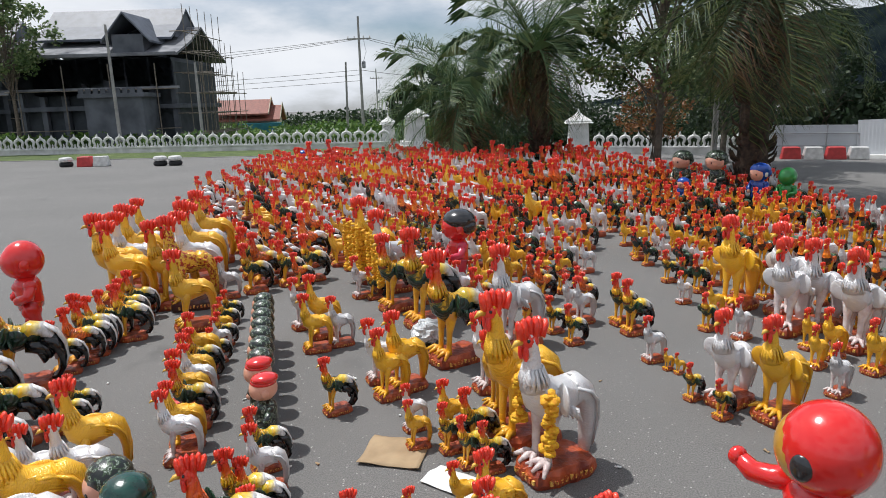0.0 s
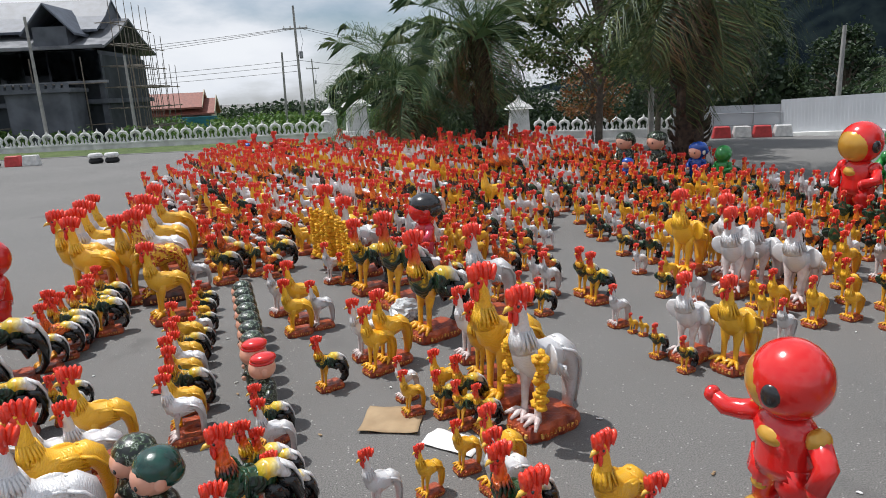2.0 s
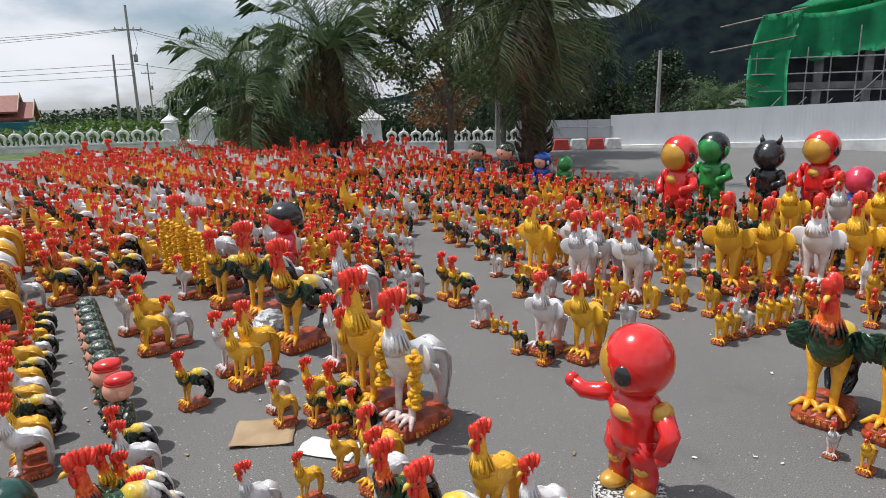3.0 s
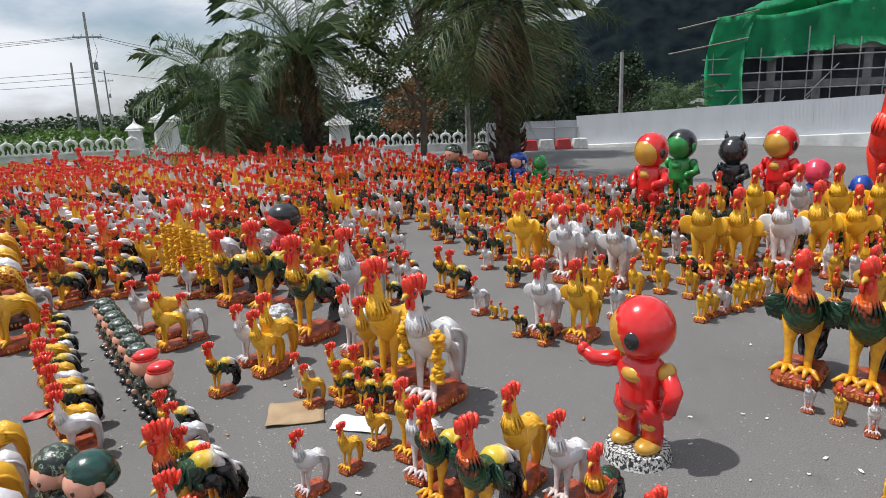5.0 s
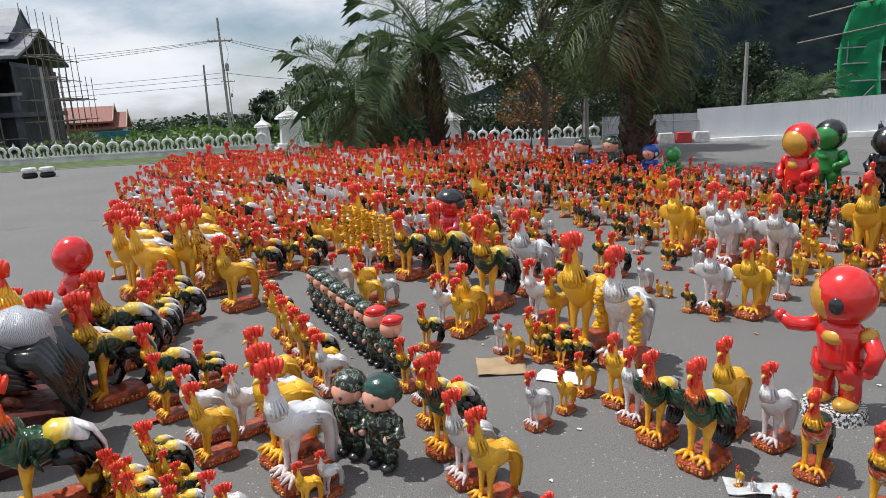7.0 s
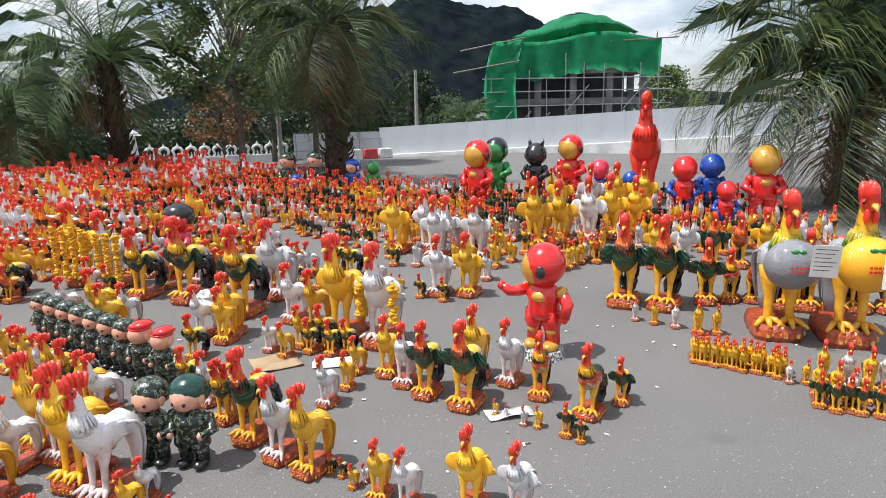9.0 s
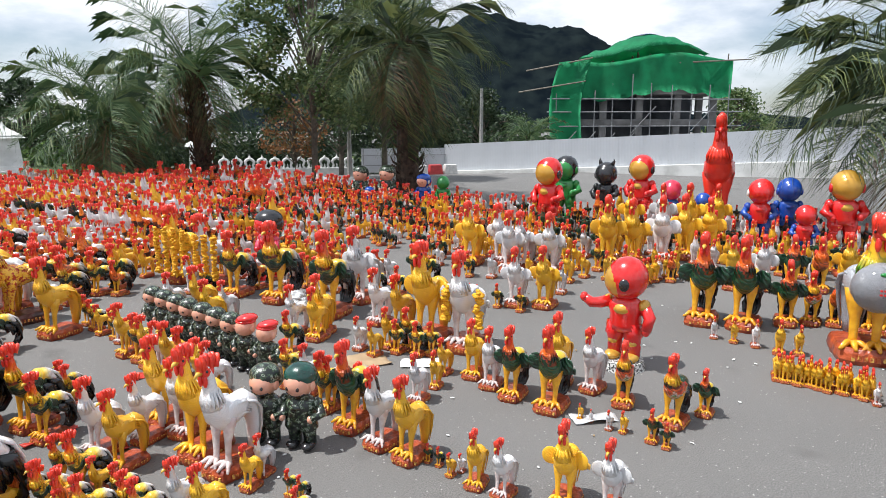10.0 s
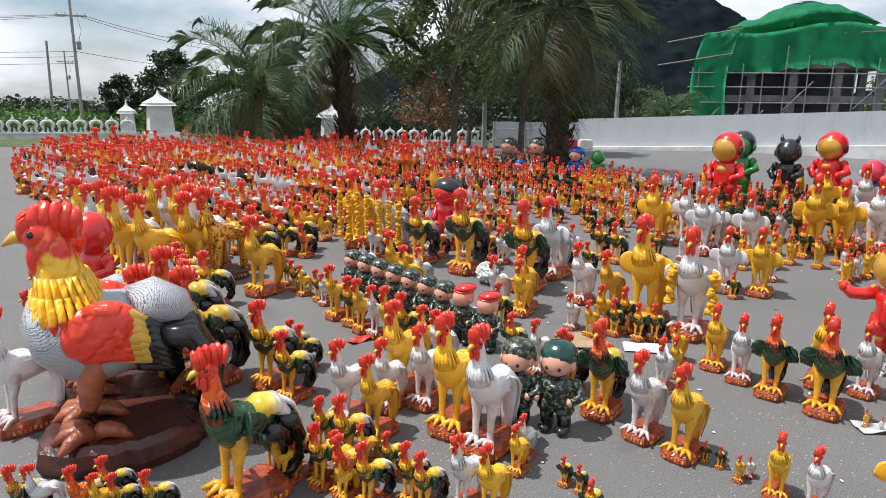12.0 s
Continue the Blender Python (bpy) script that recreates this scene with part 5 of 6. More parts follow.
def bird_mesh(kind, seg):
    tail, wings, mats, label = STYLES[kind]
    if (kind, seg) not in BIRDS:
        if (tail, wings, seg) not in FORMS:
            FORMS[tail, wings, seg] = grand_form(random.Random(8)) if wings == "grand" else rooster_form(seg, tail, wings, random.Random(3))
        me = bpy.data.meshes.new("rooster_statue")
        FORMS[tail, wings, seg].to_mesh(me)
        for m in mats:
            me.materials.append(m)
        BIRDS[kind, seg] = me
    return BIRDS[kind, seg]


HEAD = 211.0
luck = random.Random(77)
STOOD = []
SMALL = {"g": "G", "w": "W", "d": "D", "m": "M"}


def stand(kind, x, y, h, turn=None, seg=None, group="rooster statues on the yard", wide=1.0):
    big = SMALL.get(kind, kind)
    ob = new("rooster_statue", bird_mesh(big, seg or (18 if h > 0.8 else 14 if h > 0.4 else 10)))
    ob.matrix_basis = pose(x, y, 0, 0, 0, (HEAD + luck.uniform(-9, 9)) if turn is None else turn) @ Matrix.Diagonal((h * wide * 0.82, h * wide * luck.uniform(1.0, 1.1), h, 1))
    label = STYLES[big][3]
    size = "small " if h < 0.3 else "tall " if h > 1.05 else ""
    tagged(ob, size + label, "rooster statue", group)
    STOOD.append((x, y, h * 0.30))
    return ob


# single birds in the open lanes
stand("M", -1.05, 5.23, 0.53)
stand("M", -1.36, 8.44, 0.46)
stand("M", 1.74, 7.18, 0.65)
stand("M", 1.67, 7.49, 0.64)
stand("W", 1.79, 6.42, 0.49)
stand("g", 1.90, 6.22, 0.23)
stand("g", 1.98, 6.13, 0.22)
stand("G", -1.63, 6.60, 0.66)
stand("W", -1.40, 6.77, 0.58)
stand("M", 2.61, 9.25, 0.48)
stand("G", 2.78, 7.80, 0.44)
stand("M", -3.18, 5.03, 0.43)
stand("M", 0.27, 4.41, 0.41)
stand("M", 0.14, 4.71, 0.52)
stand("G", -0.04, 4.87, 0.51)
stand("G", 0.11, 3.89, 0.41)
stand("G", -0.54, 5.69, 0.79)
stand("M", -3.33, 4.27, 0.62)
# the open corner by the pair
stand("G", -0.97, 2.55, 0.72)
stand("W", -1.07, 2.85, 0.71)
stand("D", -1.15, 3.24, 0.82)
stand("M", -1.21, 3.68, 0.59)
stand("W", -2.19, 3.05, 0.97)
stand("G", -2.31, 3.38, 0.96)
stand("W", -2.36, 3.82, 0.72)
stand("G", -2.47, 4.12, 0.83)
stand("G", -2.84, 3.50, 0.66)
stand("W", -2.98, 3.82, 0.67)
stand("G", -2.10, 2.75, 0.37)
stand("d", -0.85, 2.45, 0.17)
stand("d", -0.81, 2.36, 0.17)
stand("g", -0.81, 2.20, 0.20)
stand("w", -0.71, 2.21, 0.16)
stand("G", -0.73, 1.99, 0.47)
stand("W", -0.64, 1.80, 0.46)
stand("F", -0.35, 1.50, 0.66)
stand("E", -0.15, 1.28, 0.57)
# the row beside the doll
stand("G", 0.32, 3.66, 0.65)
stand("W", 0.33, 3.37, 0.65)
stand("D", 0.36, 3.07, 0.74)
stand("D", 0.50, 2.69, 0.83)
stand("G", 0.90, 3.06, 0.79)
stand("W", 1.10, 2.82, 0.67)
stand("O", 1.13, 2.44, 0.65)
stand("g", 0.62, 2.43, 0.16)
stand("w", 0.66, 2.34, 0.13)
stand("w", 0.69, 2.16, 0.19)
stand("g", 0.75, 2.06, 0.21)
stand("O", 1.20, 1.95, 0.67)
stand("D", 1.59, 1.94, 0.46)
stand("d", 0.83, 1.83, 0.31)
stand("d", 0.85, 1.70, 0.24)
# round the cardboard
stand("W", -0.42, 3.44, 0.50)
stand("g", -0.13, 3.63, 0.40)
stand("E", 0.66, 4.39, 1.19)
stand("F", 0.43, 4.81, 1.25)
stand("W", 0.22, 5.72, 0.77)
stand("G", 0.32, 5.30, 0.76)
stand("W", -0.80, 5.86, 0.65)
stand("G", -0.65, 5.53, 0.68)
stand("w", -0.35, 4.97, 0.42)
stand("g", -0.29, 4.71, 0.41)
stand("M", -0.03, 4.66, 0.42)
stand("M", 0.12, 4.47, 0.42)
stand("M", -1.02, 7.98, 1.02)
stand("M", -0.18, 6.34, 1.20)
stand("E", -1.23, 8.81, 1.18)
stand("F", -1.57, 9.32, 1.29)
stand("E", 0.43, 6.79, 1.14)
stand("M", -0.57, 7.38, 1.21)
# behind the doll
stand("E", 2.20, 5.51, 0.88)
stand("F", 2.49, 5.26, 0.91)
stand("M", 1.95, 5.59, 0.36)
stand("M", 2.09, 5.26, 0.36)
stand("E", 3.35, 7.25, 1.10)
stand("E", 3.83, 6.79, 1.09)
stand("F", 3.08, 8.07, 1.19)
stand("G", 4.42, 6.82, 0.54)
stand("M", 4.70, 6.56, 0.59)
stand("W", 3.17, 5.71, 0.51)
stand("G", 3.26, 6.30, 0.45)
# dark pair and the basket pair
stand("D", 3.75, 3.71, 1.22)
stand("D", 4.02, 3.32, 1.22)
stand("D", 4.60, 3.13, 0.88)
stand("w", 3.41, 3.25, 0.29)
stand("g", 3.47, 3.03, 0.32)
stand("w", 3.55, 2.81, 0.35)
stand("g", 3.57, 2.54, 0.42)
stand("g", 3.72, 2.41, 0.37)
# the left side
stand("M", -3.97, 4.73, 1.08)
stand("M", -4.14, 5.54, 1.07)
stand("M", -3.46, 4.58, 0.79)
stand("W", -2.65, 3.86, 0.62)
stand("G", -5.31, 6.34, 0.76)
stand("W", -5.33, 5.92, 0.66)
stand("W", -4.81, 5.33, 0.41)
stand("G", -4.79, 8.19, 1.28)
stand("F", -3.99, 8.08, 1.20)
stand("G", -3.29, 7.21, 1.01)
stand("M", -3.12, 8.72, 0.74)
stand("M", -4.28, 4.76, 1.11)
stand("G", -1.67, 7.00, 0.76)
stand("W", -1.97, 7.28, 0.65)
stand("W", -1.55, 8.50, 0.60)
stand("M", -3.43, 9.47, 0.83)
stand("M", -2.47, 9.33, 0.74)
stand("M", -2.75, 9.08, 0.70)
stand("w", -1.97, 2.89, 0.35)
stand("M", -3.10, 3.21, 0.53)
stand("G", -3.52, 3.12, 0.41)
stand("G", -3.19, 3.02, 0.39)
stand("M", -2.88, 2.96, 0.35)
# the corner at the big bird
stand("D", -3.80, 2.99, 1.06)
stand("M", -3.13, 4.82, 0.45)
stand("W", -5.21, 4.44, 0.97)
stand("M", -4.03, 6.44, 0.71)
stand("M", -3.85, 6.88, 0.69)
stand("G", -3.29, 3.09, 0.38)
stand("M", -3.21, 3.41, 0.44)
stand("G", -3.00, 3.12, 0.35)
stand("G", -3.20, 2.84, 0.32)
stand("M", -2.84, 2.68, 0.43)
stand("M", -2.79, 2.55, 0.43)
stand("W", -2.56, 2.53, 0.51)
stand("G", -2.45, 2.40, 0.50)
stand("M", -4.48, 3.21, 0.36)
stand("M", -1.94, 2.14, 0.32)
stand("d", -1.88, 2.53, 0.22)
stand("d", -1.83, 2.43, 0.21)
stand("H", -4.60, 3.92, 1.74, 188, wide=1.0)
stand("K", -4.70, 4.62, 1.45, 192, wide=0.92)
stand("K", -4.85, 5.25, 1.30, 195, wide=0.92)

def rank(kinds, a, b, n, h, group="ranks of rooster statues"):
    """A row of statues from a to b, the kinds taken in turn."""
    for i in range(n):
        f = i / max(1, n - 1)
        stand(kinds[i % len(kinds)], a[0] + (b[0] - a[0]) * f + luck.gauss(0, 0.02), a[1] + (b[1] - a[1]) * f + luck.gauss(0, 0.02), h * luck.uniform(0.94, 1.06), group=group)


rank("GWGWG", (-4.52, 7.97), (-5.55, 10.4), 5, 1.18)
rank("LWGWG", (-3.75, 8.05), (-4.5, 10.4), 5, 1.22)
rank("MRMM", (-3.93, 5.95), (-4.15, 7.6), 8, 0.62)
rank("WGMGWGMG", (-1.98, 4.45), (-2.62, 6.05), 8, 0.60)
rank("MMWM", (-1.02, 3.42), (-1.30, 4.40), 4, 0.52)
rank("MWMGM", (-2.52, 6.3), (-2.95, 7.5), 6, 0.42)
rank("GGWG", (3.97, 5.29), (5.52, 5.67), 9, 0.44)
rank("EEE", (3.56, 7.90), (3.88, 6.85), 3, 1.10)
rank("FFEF", (5.11, 6.78), (7.3, 6.35), 5, 1.25)
rank("GWMG", (4.92, 7.63), (7.21, 6.91), 8, 0.66)
rank("FEF", (7.6, 8.6), (9.0, 7.5), 4, 1.25)
rank("gggggggggggg", (2.86, 2.12), (3.16, 1.36), 13, 0.30, "tray of little roosters")
rank("gggggggggggg", (2.98, 2.17), (3.28, 1.41), 13, 0.30, "tray of little roosters")
rank("dddd", (2.84, 0.92), (3.02, 0.52), 5, 0.34)
rank("ggwg", (3.02, 1.02), (3.22, 0.60), 5, 0.36)
rank("GWGW", (3.34, 1.12), (3.52, 0.72), 4, 0.44)
rank("OROR", (4.9, 3.0), (5.6, 2.4), 5, 0.70)
rank("FEDR", (5.6, 4.6), (7.2, 3.4), 6, 0.90)
rank("DRDR", (5.1, 2.5), (5.9, 1.6), 5, 1.0)
stand("w", 3.10, 1.30, 0.24)
stand("g", 3.20, 1.20, 0.26)
stand("B", 4.20, 2.02, 1.64, 222)
stand("B", 4.58, 1.48, 1.74, 222)
stand("X", 10.6, 8.8, 2.75, 215)
stand("X", 2.7, 20.6, 1.15, 215)
stand("X", -6.6, 26.2, 1.2, 215)
rank("MWRGM", (-4.95, 3.25), (-4.25, 2.98), 6, 0.36)
rank("MRMR", (-3.55, 3.30), (-3.05, 2.75), 5, 0.44)

# ---- packed field behind ----
def inside(p, poly):
    x, y = p
    hit = False
    for (x0, y0), (x1, y1) in zip(poly, poly[1:] + poly[:1]):
        if (y0 > y) != (y1 > y) and x < (x1 - x0) * (y - y0) / (y1 - y0) + x0:
            hit = not hit
    return hit


def packed(poly, along, gap, step, sizes, mix, seed, seg, clear, group, single=0):
    """Ranks of statues inside an outline, leaving the ones already standing room."""
    rng = random.Random(seed)
    d = Vector((math.cos(radians(along)), math.sin(radians(along))))
    e = Vector((-d.y, d.x))
    c = Vector((sum(p[0] for p in poly) / len(poly), sum(p[1] for p in poly) / len(poly)))
    made = []
    for i in range(-60, 61):
        kind = rng.choice(mix)
        size = rng.uniform(*sizes)
        for j in range(-90, 91):
            p = c + e * (i * gap) + d * ((j + 0.5 * (i % 2)) * step) + Vector((rng.gauss(0, 0.06), rng.gauss(0, 0.06)))
            if rng.random() < 0.30:
                kind = rng.choice(mix)
            if rng.random() < 0.08:
                size = rng.uniform(*sizes)
            h = size * rng.uniform(0.90, 1.10) * (1.35 if rng.random() < 0.07 else 1)
            if not inside(p, poly) or any(inside(p, q) for q in clear) or rng.random() < 0.04:
                continue
            if any((p.x - x) ** 2 + (p.y - y) ** 2 < (r + h * 0.16) ** 2 for x, y, r in STOOD):
                continue
            made.append((kind, p.x, p.y, h))
    made.sort(key=lambda m: (m[1] + 1) ** 2 + m[2] ** 2)
    for kind, x, y, h in made[:single]:
        stand(kind, x, y, h, None, 10, group)
    made = made[single:]
    verts, faces, slots, mats, base = [], [], [], [], 0
    cache = {}
    for kind, x, y, h in made:
        me = bird_mesh(kind, seg)
        if kind not in cache:
            idx = []
            for m in me.materials:
                if m not in mats:
                    mats.append(m)
                idx.append(mats.index(m))
            cache[kind] = ([v.co.copy() for v in me.vertices], [tuple(f.vertices) for f in me.polygons], [idx[f.material_index] for f in me.polygons])
        vs, fs, ms = cache[kind]
        m = pose(x, y, ground_z(x, y), 0, 0, HEAD + rng.uniform(-12, 12)) @ Matrix.Diagonal((h * 0.84, h, h, 1))
        verts += [tuple(m @ v) for v in vs]
        faces += [tuple(i + base for i in f) for f in fs]
        slots += ms
        base += len(vs)
    me = bpy.data.meshes.new("rooster_crowd")
    me.from_pydata(verts, [], faces)
    me.polygons.foreach_set("material_index", slots)
    for m in mats:
        me.materials.append(m)
    tagged(new("rooster_crowd", me), "dense crowd of small painted rooster statues with red combs", "rooster statues", group, "stuff")


AISLES = [
    [(-0.9, 3.6), (-1.75, 5.5), (-1.95, 7.4), (-2.2, 9.0), (-1.5, 9.6), (-0.4, 7.8), (0.2, 5.0), (0.0, 3.5)],
    [(1.0, 4.0), (1.2, 6.4), (2.0, 12.0), (2.45, 11.5), (2.35, 7.3), (2.7, 6.3), (4.9, 5.1), (6.5, 3.6), (6.0, 0), (1, 0)],
    [(-2.6, 5.0), (-2.6, 7.2), (-3.6, 7.6), (-3.3, 5.2)],
]
PALM_FEET = [[(x - 0.45, y - 0.45), (x + 0.45, y - 0.45), (x + 0.45, y + 0.45), (x - 0.45, y + 0.45)] for x, y in ((6.4, 17.0), (1.7, 25.2), (-0.6, 26.6))]
HOT = ["M", "R", "R", "G", "W", "W", "G", "O", "R", "E", "R"]
MIXED = ["M", "R", "G", "G", "W", "W", "M", "D"]
packed([(-5.2, 8.4), (-2.6, 8.3), (-2.0, 9.9), (-0.9, 8.9), (-0.2, 7.4), (1.2, 6.8), (1.9, 12.2), (-6.4, 12.6)], 118, 0.45, 0.33, (0.44, 0.66), HOT, 1, 8, AISLES, "packed ranks of rooster statues", 34)
packed([(2.5, 7.4), (2.75, 6.7), (4.9, 5.4), (6.6, 4.0), (9.6, 3.6), (12.4, 8.4), (8.0, 12.4), (2.2, 12.2)], 118, 0.46, 0.335, (0.40, 0.66), MIXED, 2, 8, AISLES, "packed ranks of rooster statues", 34)
packed([(-6.4, 12.7), (1.9, 12.3), (2.2, 12.3), (8.0, 12.5), (7.2, 15.6), (-8.0, 17.6)], 118, 0.47, 0.335, (0.46, 0.74), HOT, 3, 8, AISLES + PALM_FEET, "far packed ranks")
packed([(-8.0, 17.7), (7.2, 15.7), (4.6, 22.0), (3.4, 27.5), (-8.6, 28.6), (-9.4, 24.0)], 118, 0.50, 0.36, (0.55, 0.85), HOT, 4, 6, PALM_FEET, "far packed ranks")


# ---- doll statues ----
def doll_form(seg=24, arm=True, helmet=False, ears=False, stout=1.0, skull=1.0, beret=False, gaze=0, base=True):
    """Slots: head, face, body, limb, shoe, cap, eye, base, chest, patch. Height 1, faces +x."""
    bm = bmesh.new()
    k, q = skull, stout
    ball(bm, (0, 0, 0.805), (0.180 * k, 0.180 * k, 0.190 * k), seg, 0)
    g = radians(gaze)
    ball(bm, (0.052 * math.cos(g), 0.052 * math.sin(g), 0.790), (0.145 * k, 0.158 * k, 0.162 * k), seg, 1, Matrix.Rotation(g, 4, "Z"))
    for s in (-1, 1):
        d = g + s * math.pi / 2
        ball(bm, (math.cos(d) * 0.172 * k + 0.02 * math.cos(g), math.sin(d) * 0.172 * k + 0.02 * math.sin(g), 0.775), (0.024, 0.044, 0.056), 16, 6, Matrix.Rotation(d, 4, "Z"))
    tube(bm, [(0, 0, 0.34), (0, 0, 0.40), (0, 0, 0.48), (0.005, 0, 0.56), (0, 0, 0.61), (0, 0, 0.66)], [(0.125 * q, 0.10 * q), (0.130 * q, 0.108 * q), (0.122 * q, 0.102 * q), (0.140 * q, 0.110 * q), (0.115 * q, 0.09 * q), (0.06, 0.06)], seg, 2)
    ball(bm, (0.045 * q, 0, 0.545), (0.078 * q, 0.085 * q, 0.065), seg, 8)
    for s in (-1, 1):
        tube(bm, [(0, s * 0.070, 0.40), (0.012, s * 0.082, 0.30), (0.0, s * 0.084, 0.20), (0.0, s * 0.084, 0.11)], [0.086 * q, 0.080 * q, 0.066, 0.066], 14, 3)
        ball(bm, (0.035, s * 0.086, 0.105), (0.105, 0.068, 0.050), 14, 4)
        ball(bm, (0.045, s * 0.088, 0.235), (0.036, 0.048, 0.030), 10, 9)
        ball(bm, (0.0, s * 0.150 * q, 0.575), (0.062, 0.050, 0.062), 12, 9)
    a = [(0, -0.13 * q, 0.585), (0.04, -0.20 * q, 0.555), (0.09, -0.26 * q, 0.555), (0.125, -0.305 * q, 0.605)] if arm else [(0, 0.14 * q, 0.58), (0.03, 0.20 * q, 0.48), (0.11, 0.13 * q, 0.44)]
    tube(bm, a, [0.055, 0.052, 0.048, 0.036][:len(a)], 12, 3)
    ball(bm, a[-1], (0.045, 0.036, 0.045), 10, 1 if helmet else 3)
    e = [(0, 0.14 * q, 0.58), (0.01, 0.20 * q, 0.48), (0.05, 0.19 * q, 0.37)] if arm else [(0, -0.14 * q, 0.58), (0.03, -0.20 * q, 0.48), (0.11, -0.13 * q, 0.42)]
    tube(bm, e, [0.056, 0.052, 0.046], 12, 3)
    ball(bm, e[-1], (0.042, 0.036, 0.045), 10, 1 if helmet else 3)
    if beret:
        ball(bm, (-0.01, 0.02, 0.925), (0.185 * k, 0.195 * k, 0.075), seg, 5, Matrix.Rotation(radians(10), 4, "X"))
        tube(bm, [(0.165 * k * math.cos(t), 0.165 * k * math.sin(t), 0.885) for t in [2 * math.pi * i / 20 for i in range(21)]], [(0.012, 0.02)] * 21, 6, 5, caps=False)
    elif helmet:
        ball(bm, (-0.018, 0, 0.862), (0.198 * k, 0.202 * k, 0.140), seg, 5)
        ball(bm, (-0.070, 0, 0.800), (0.155 * k, 0.200 * k, 0.120), seg, 5)
        for s in (-1, 1):
            ball(bm, (0.045 + 0.132 * k, s * 0.056, 0.772), (0.012, 0.019, 0.024), 10, 7)
        tube(bm, [(0.10, s * 0.10, 0.70) if abs(s) == 1 else (0.128, 0, 0.675) for s in (-1, 0, 1)], [0.009, 0.010, 0.009], 5, 4)
    if ears:
        for s in (-1, 1):
            tube(bm, [(0, s * 0.10, 0.95), (-0.01, s * 0.125, 1.01), (-0.01, s * 0.12, 1.06)], [0.04, 0.025, 0.004], 6, 5)
    for f in bm.faces:
        f.smooth = True
    if base:
        r = bmesh.ops.create_cone(bm, cap_ends=True, segments=22, radius1=0.205, radius2=0.185, depth=0.075, matrix=Matrix.Translation((0.02, 0, 0.0375)))
        for f in {f for v in r["verts"] for f in v.link_faces}:
            f.material_index, f.smooth = 7, False
    else:
        bmesh.ops.translate(bm, verts=bm.verts, vec=(0, 0, -0.052))
    return bm


def doll(at, h, turn, mats, label, wide=1.0, arm=False, helmet=False, ears=False, group="doll statues on the yard"):
    if len(mats) == 8:
        mats = mats + [mats[2] if helmet else mats[1], mats[3]]
    ob = finish("doll_statue", doll_form(24, arm, helmet, ears, 1.12, gaze=-68 if arm else 0), mats, smooth=False)
    ob.matrix_basis = pose(*at, 0, 0, 0, turn) @ Matrix.Diagonal((h * wide, h * wide, h, 1))
    tagged(ob, label, "doll statue", group)
    STOOD.append((at[0], at[1], h * 0.2))
    return ob


RED_DOLL = [doll_red, doll_gold, doll_red, doll_red, doll_gold, doll_red, doll_black, speckled]
doll((1.86, 3.16), 1.17, 200, [doll_red, doll_gold, doll_red, doll_red, doll_gold, doll_red, doll_black, speckled, doll_gold, doll_gold], "glossy red big-headed doll statue with an outstretched arm", arm=True)
doll((6.58, 10.23), 1.72, 196, RED_DOLL, "tall red and gold big-headed doll statue among roosters")
doll((7.98, 11.27), 1.68, 205, [doll_black, doll_green, doll_green, doll_green, doll_green, doll_black, doll_green, doll_black], "green big-headed doll statue with dark hair", helmet=False)
doll((8.78, 10.68), 1.52, 200, [doll_black, doll_black, doll_black, doll_black, doll_black, doll_black, doll_black, doll_black], "black big-headed doll statue with pointed ears", ears=True)
doll((9.36, 10.05), 1.72, 196, RED_DOLL, "tall red and gold big-headed doll statue beside the hoarding")
doll((8.85, 8.66), 1.22, 214, [doll_pink, doll_pink, doll_blue, doll_pink, doll_pink, doll_pink, doll_white, doll_black], "rose-red big-headed doll statue with white eye patches")
doll((9.32, 8.17), 0.95, 214, [doll_blue, doll_blue, doll_white, doll_blue, doll_red, doll_blue, doll_blue, doll_black], "blue big-headed doll statue behind white roosters")
doll((9.2, 6.7), 1.38, 222, [doll_red, doll_red, doll_red, doll_blue, doll_red, doll_red, doll_white, doll_black], "red and blue big-headed doll statue")
doll((10.18, 6.72), 1.36, 230, [doll_blue, doll_blue, doll_blue, doll_blue, doll_red, doll_blue, doll_blue, doll_black], "glossy blue big-headed doll statue")
doll((8.7, 5.44), 1.01, 222, [doll_red, doll_red, doll_red, doll_blue, doll_red, doll_red, doll_black, doll_black], "small red and blue big-headed doll statue")
doll((9.97, 5.45), 1.61, 225, [doll_gold, doll_gold, doll_red, doll_red, doll_gold, doll_gold, doll_red, doll_black], "tall doll statue with a gold head and red body")
doll((4.68, 16.78), 1.21, 212, [skin, skin, camo, camo, doll_black, camo, skin, doll_black], "soldier doll statue in camouflage and dark beret", helmet=True)
doll((5.3, 16.21), 1.24, 212, [skin, skin, camo, camo, doll_black, camo, skin, doll_black], "soldier doll statue in camouflage and dark beret", helmet=True)
doll((5.83, 14.9), 1.06, 212, [doll_blue, skin, doll_blue, doll_blue, doll_red, doll_blue, doll_white, doll_black], "blue-helmeted big-headed doll statue beside the palm", helmet=True)
doll((6.25, 14.5), 1.0, 212, [doll_green, doll_green, doll_green, doll_green, doll_green, doll_black, doll_green, doll_black], "dark green big-headed doll statue beside the palm")
doll((4.4, 15.5), 0.7, 212, [doll_blue, skin, doll_blue, doll_blue, doll_red, doll_blue, doll_white, doll_black], "small blue-helmeted doll statue", helmet=True)
doll((-4.97, 6.9), 1.16, 225, [doll_red, doll_red, doll_red, doll_red, doll_black, doll_blue, doll_red, doll_black], "glossy red doll statue with a blue cap", helmet=False)
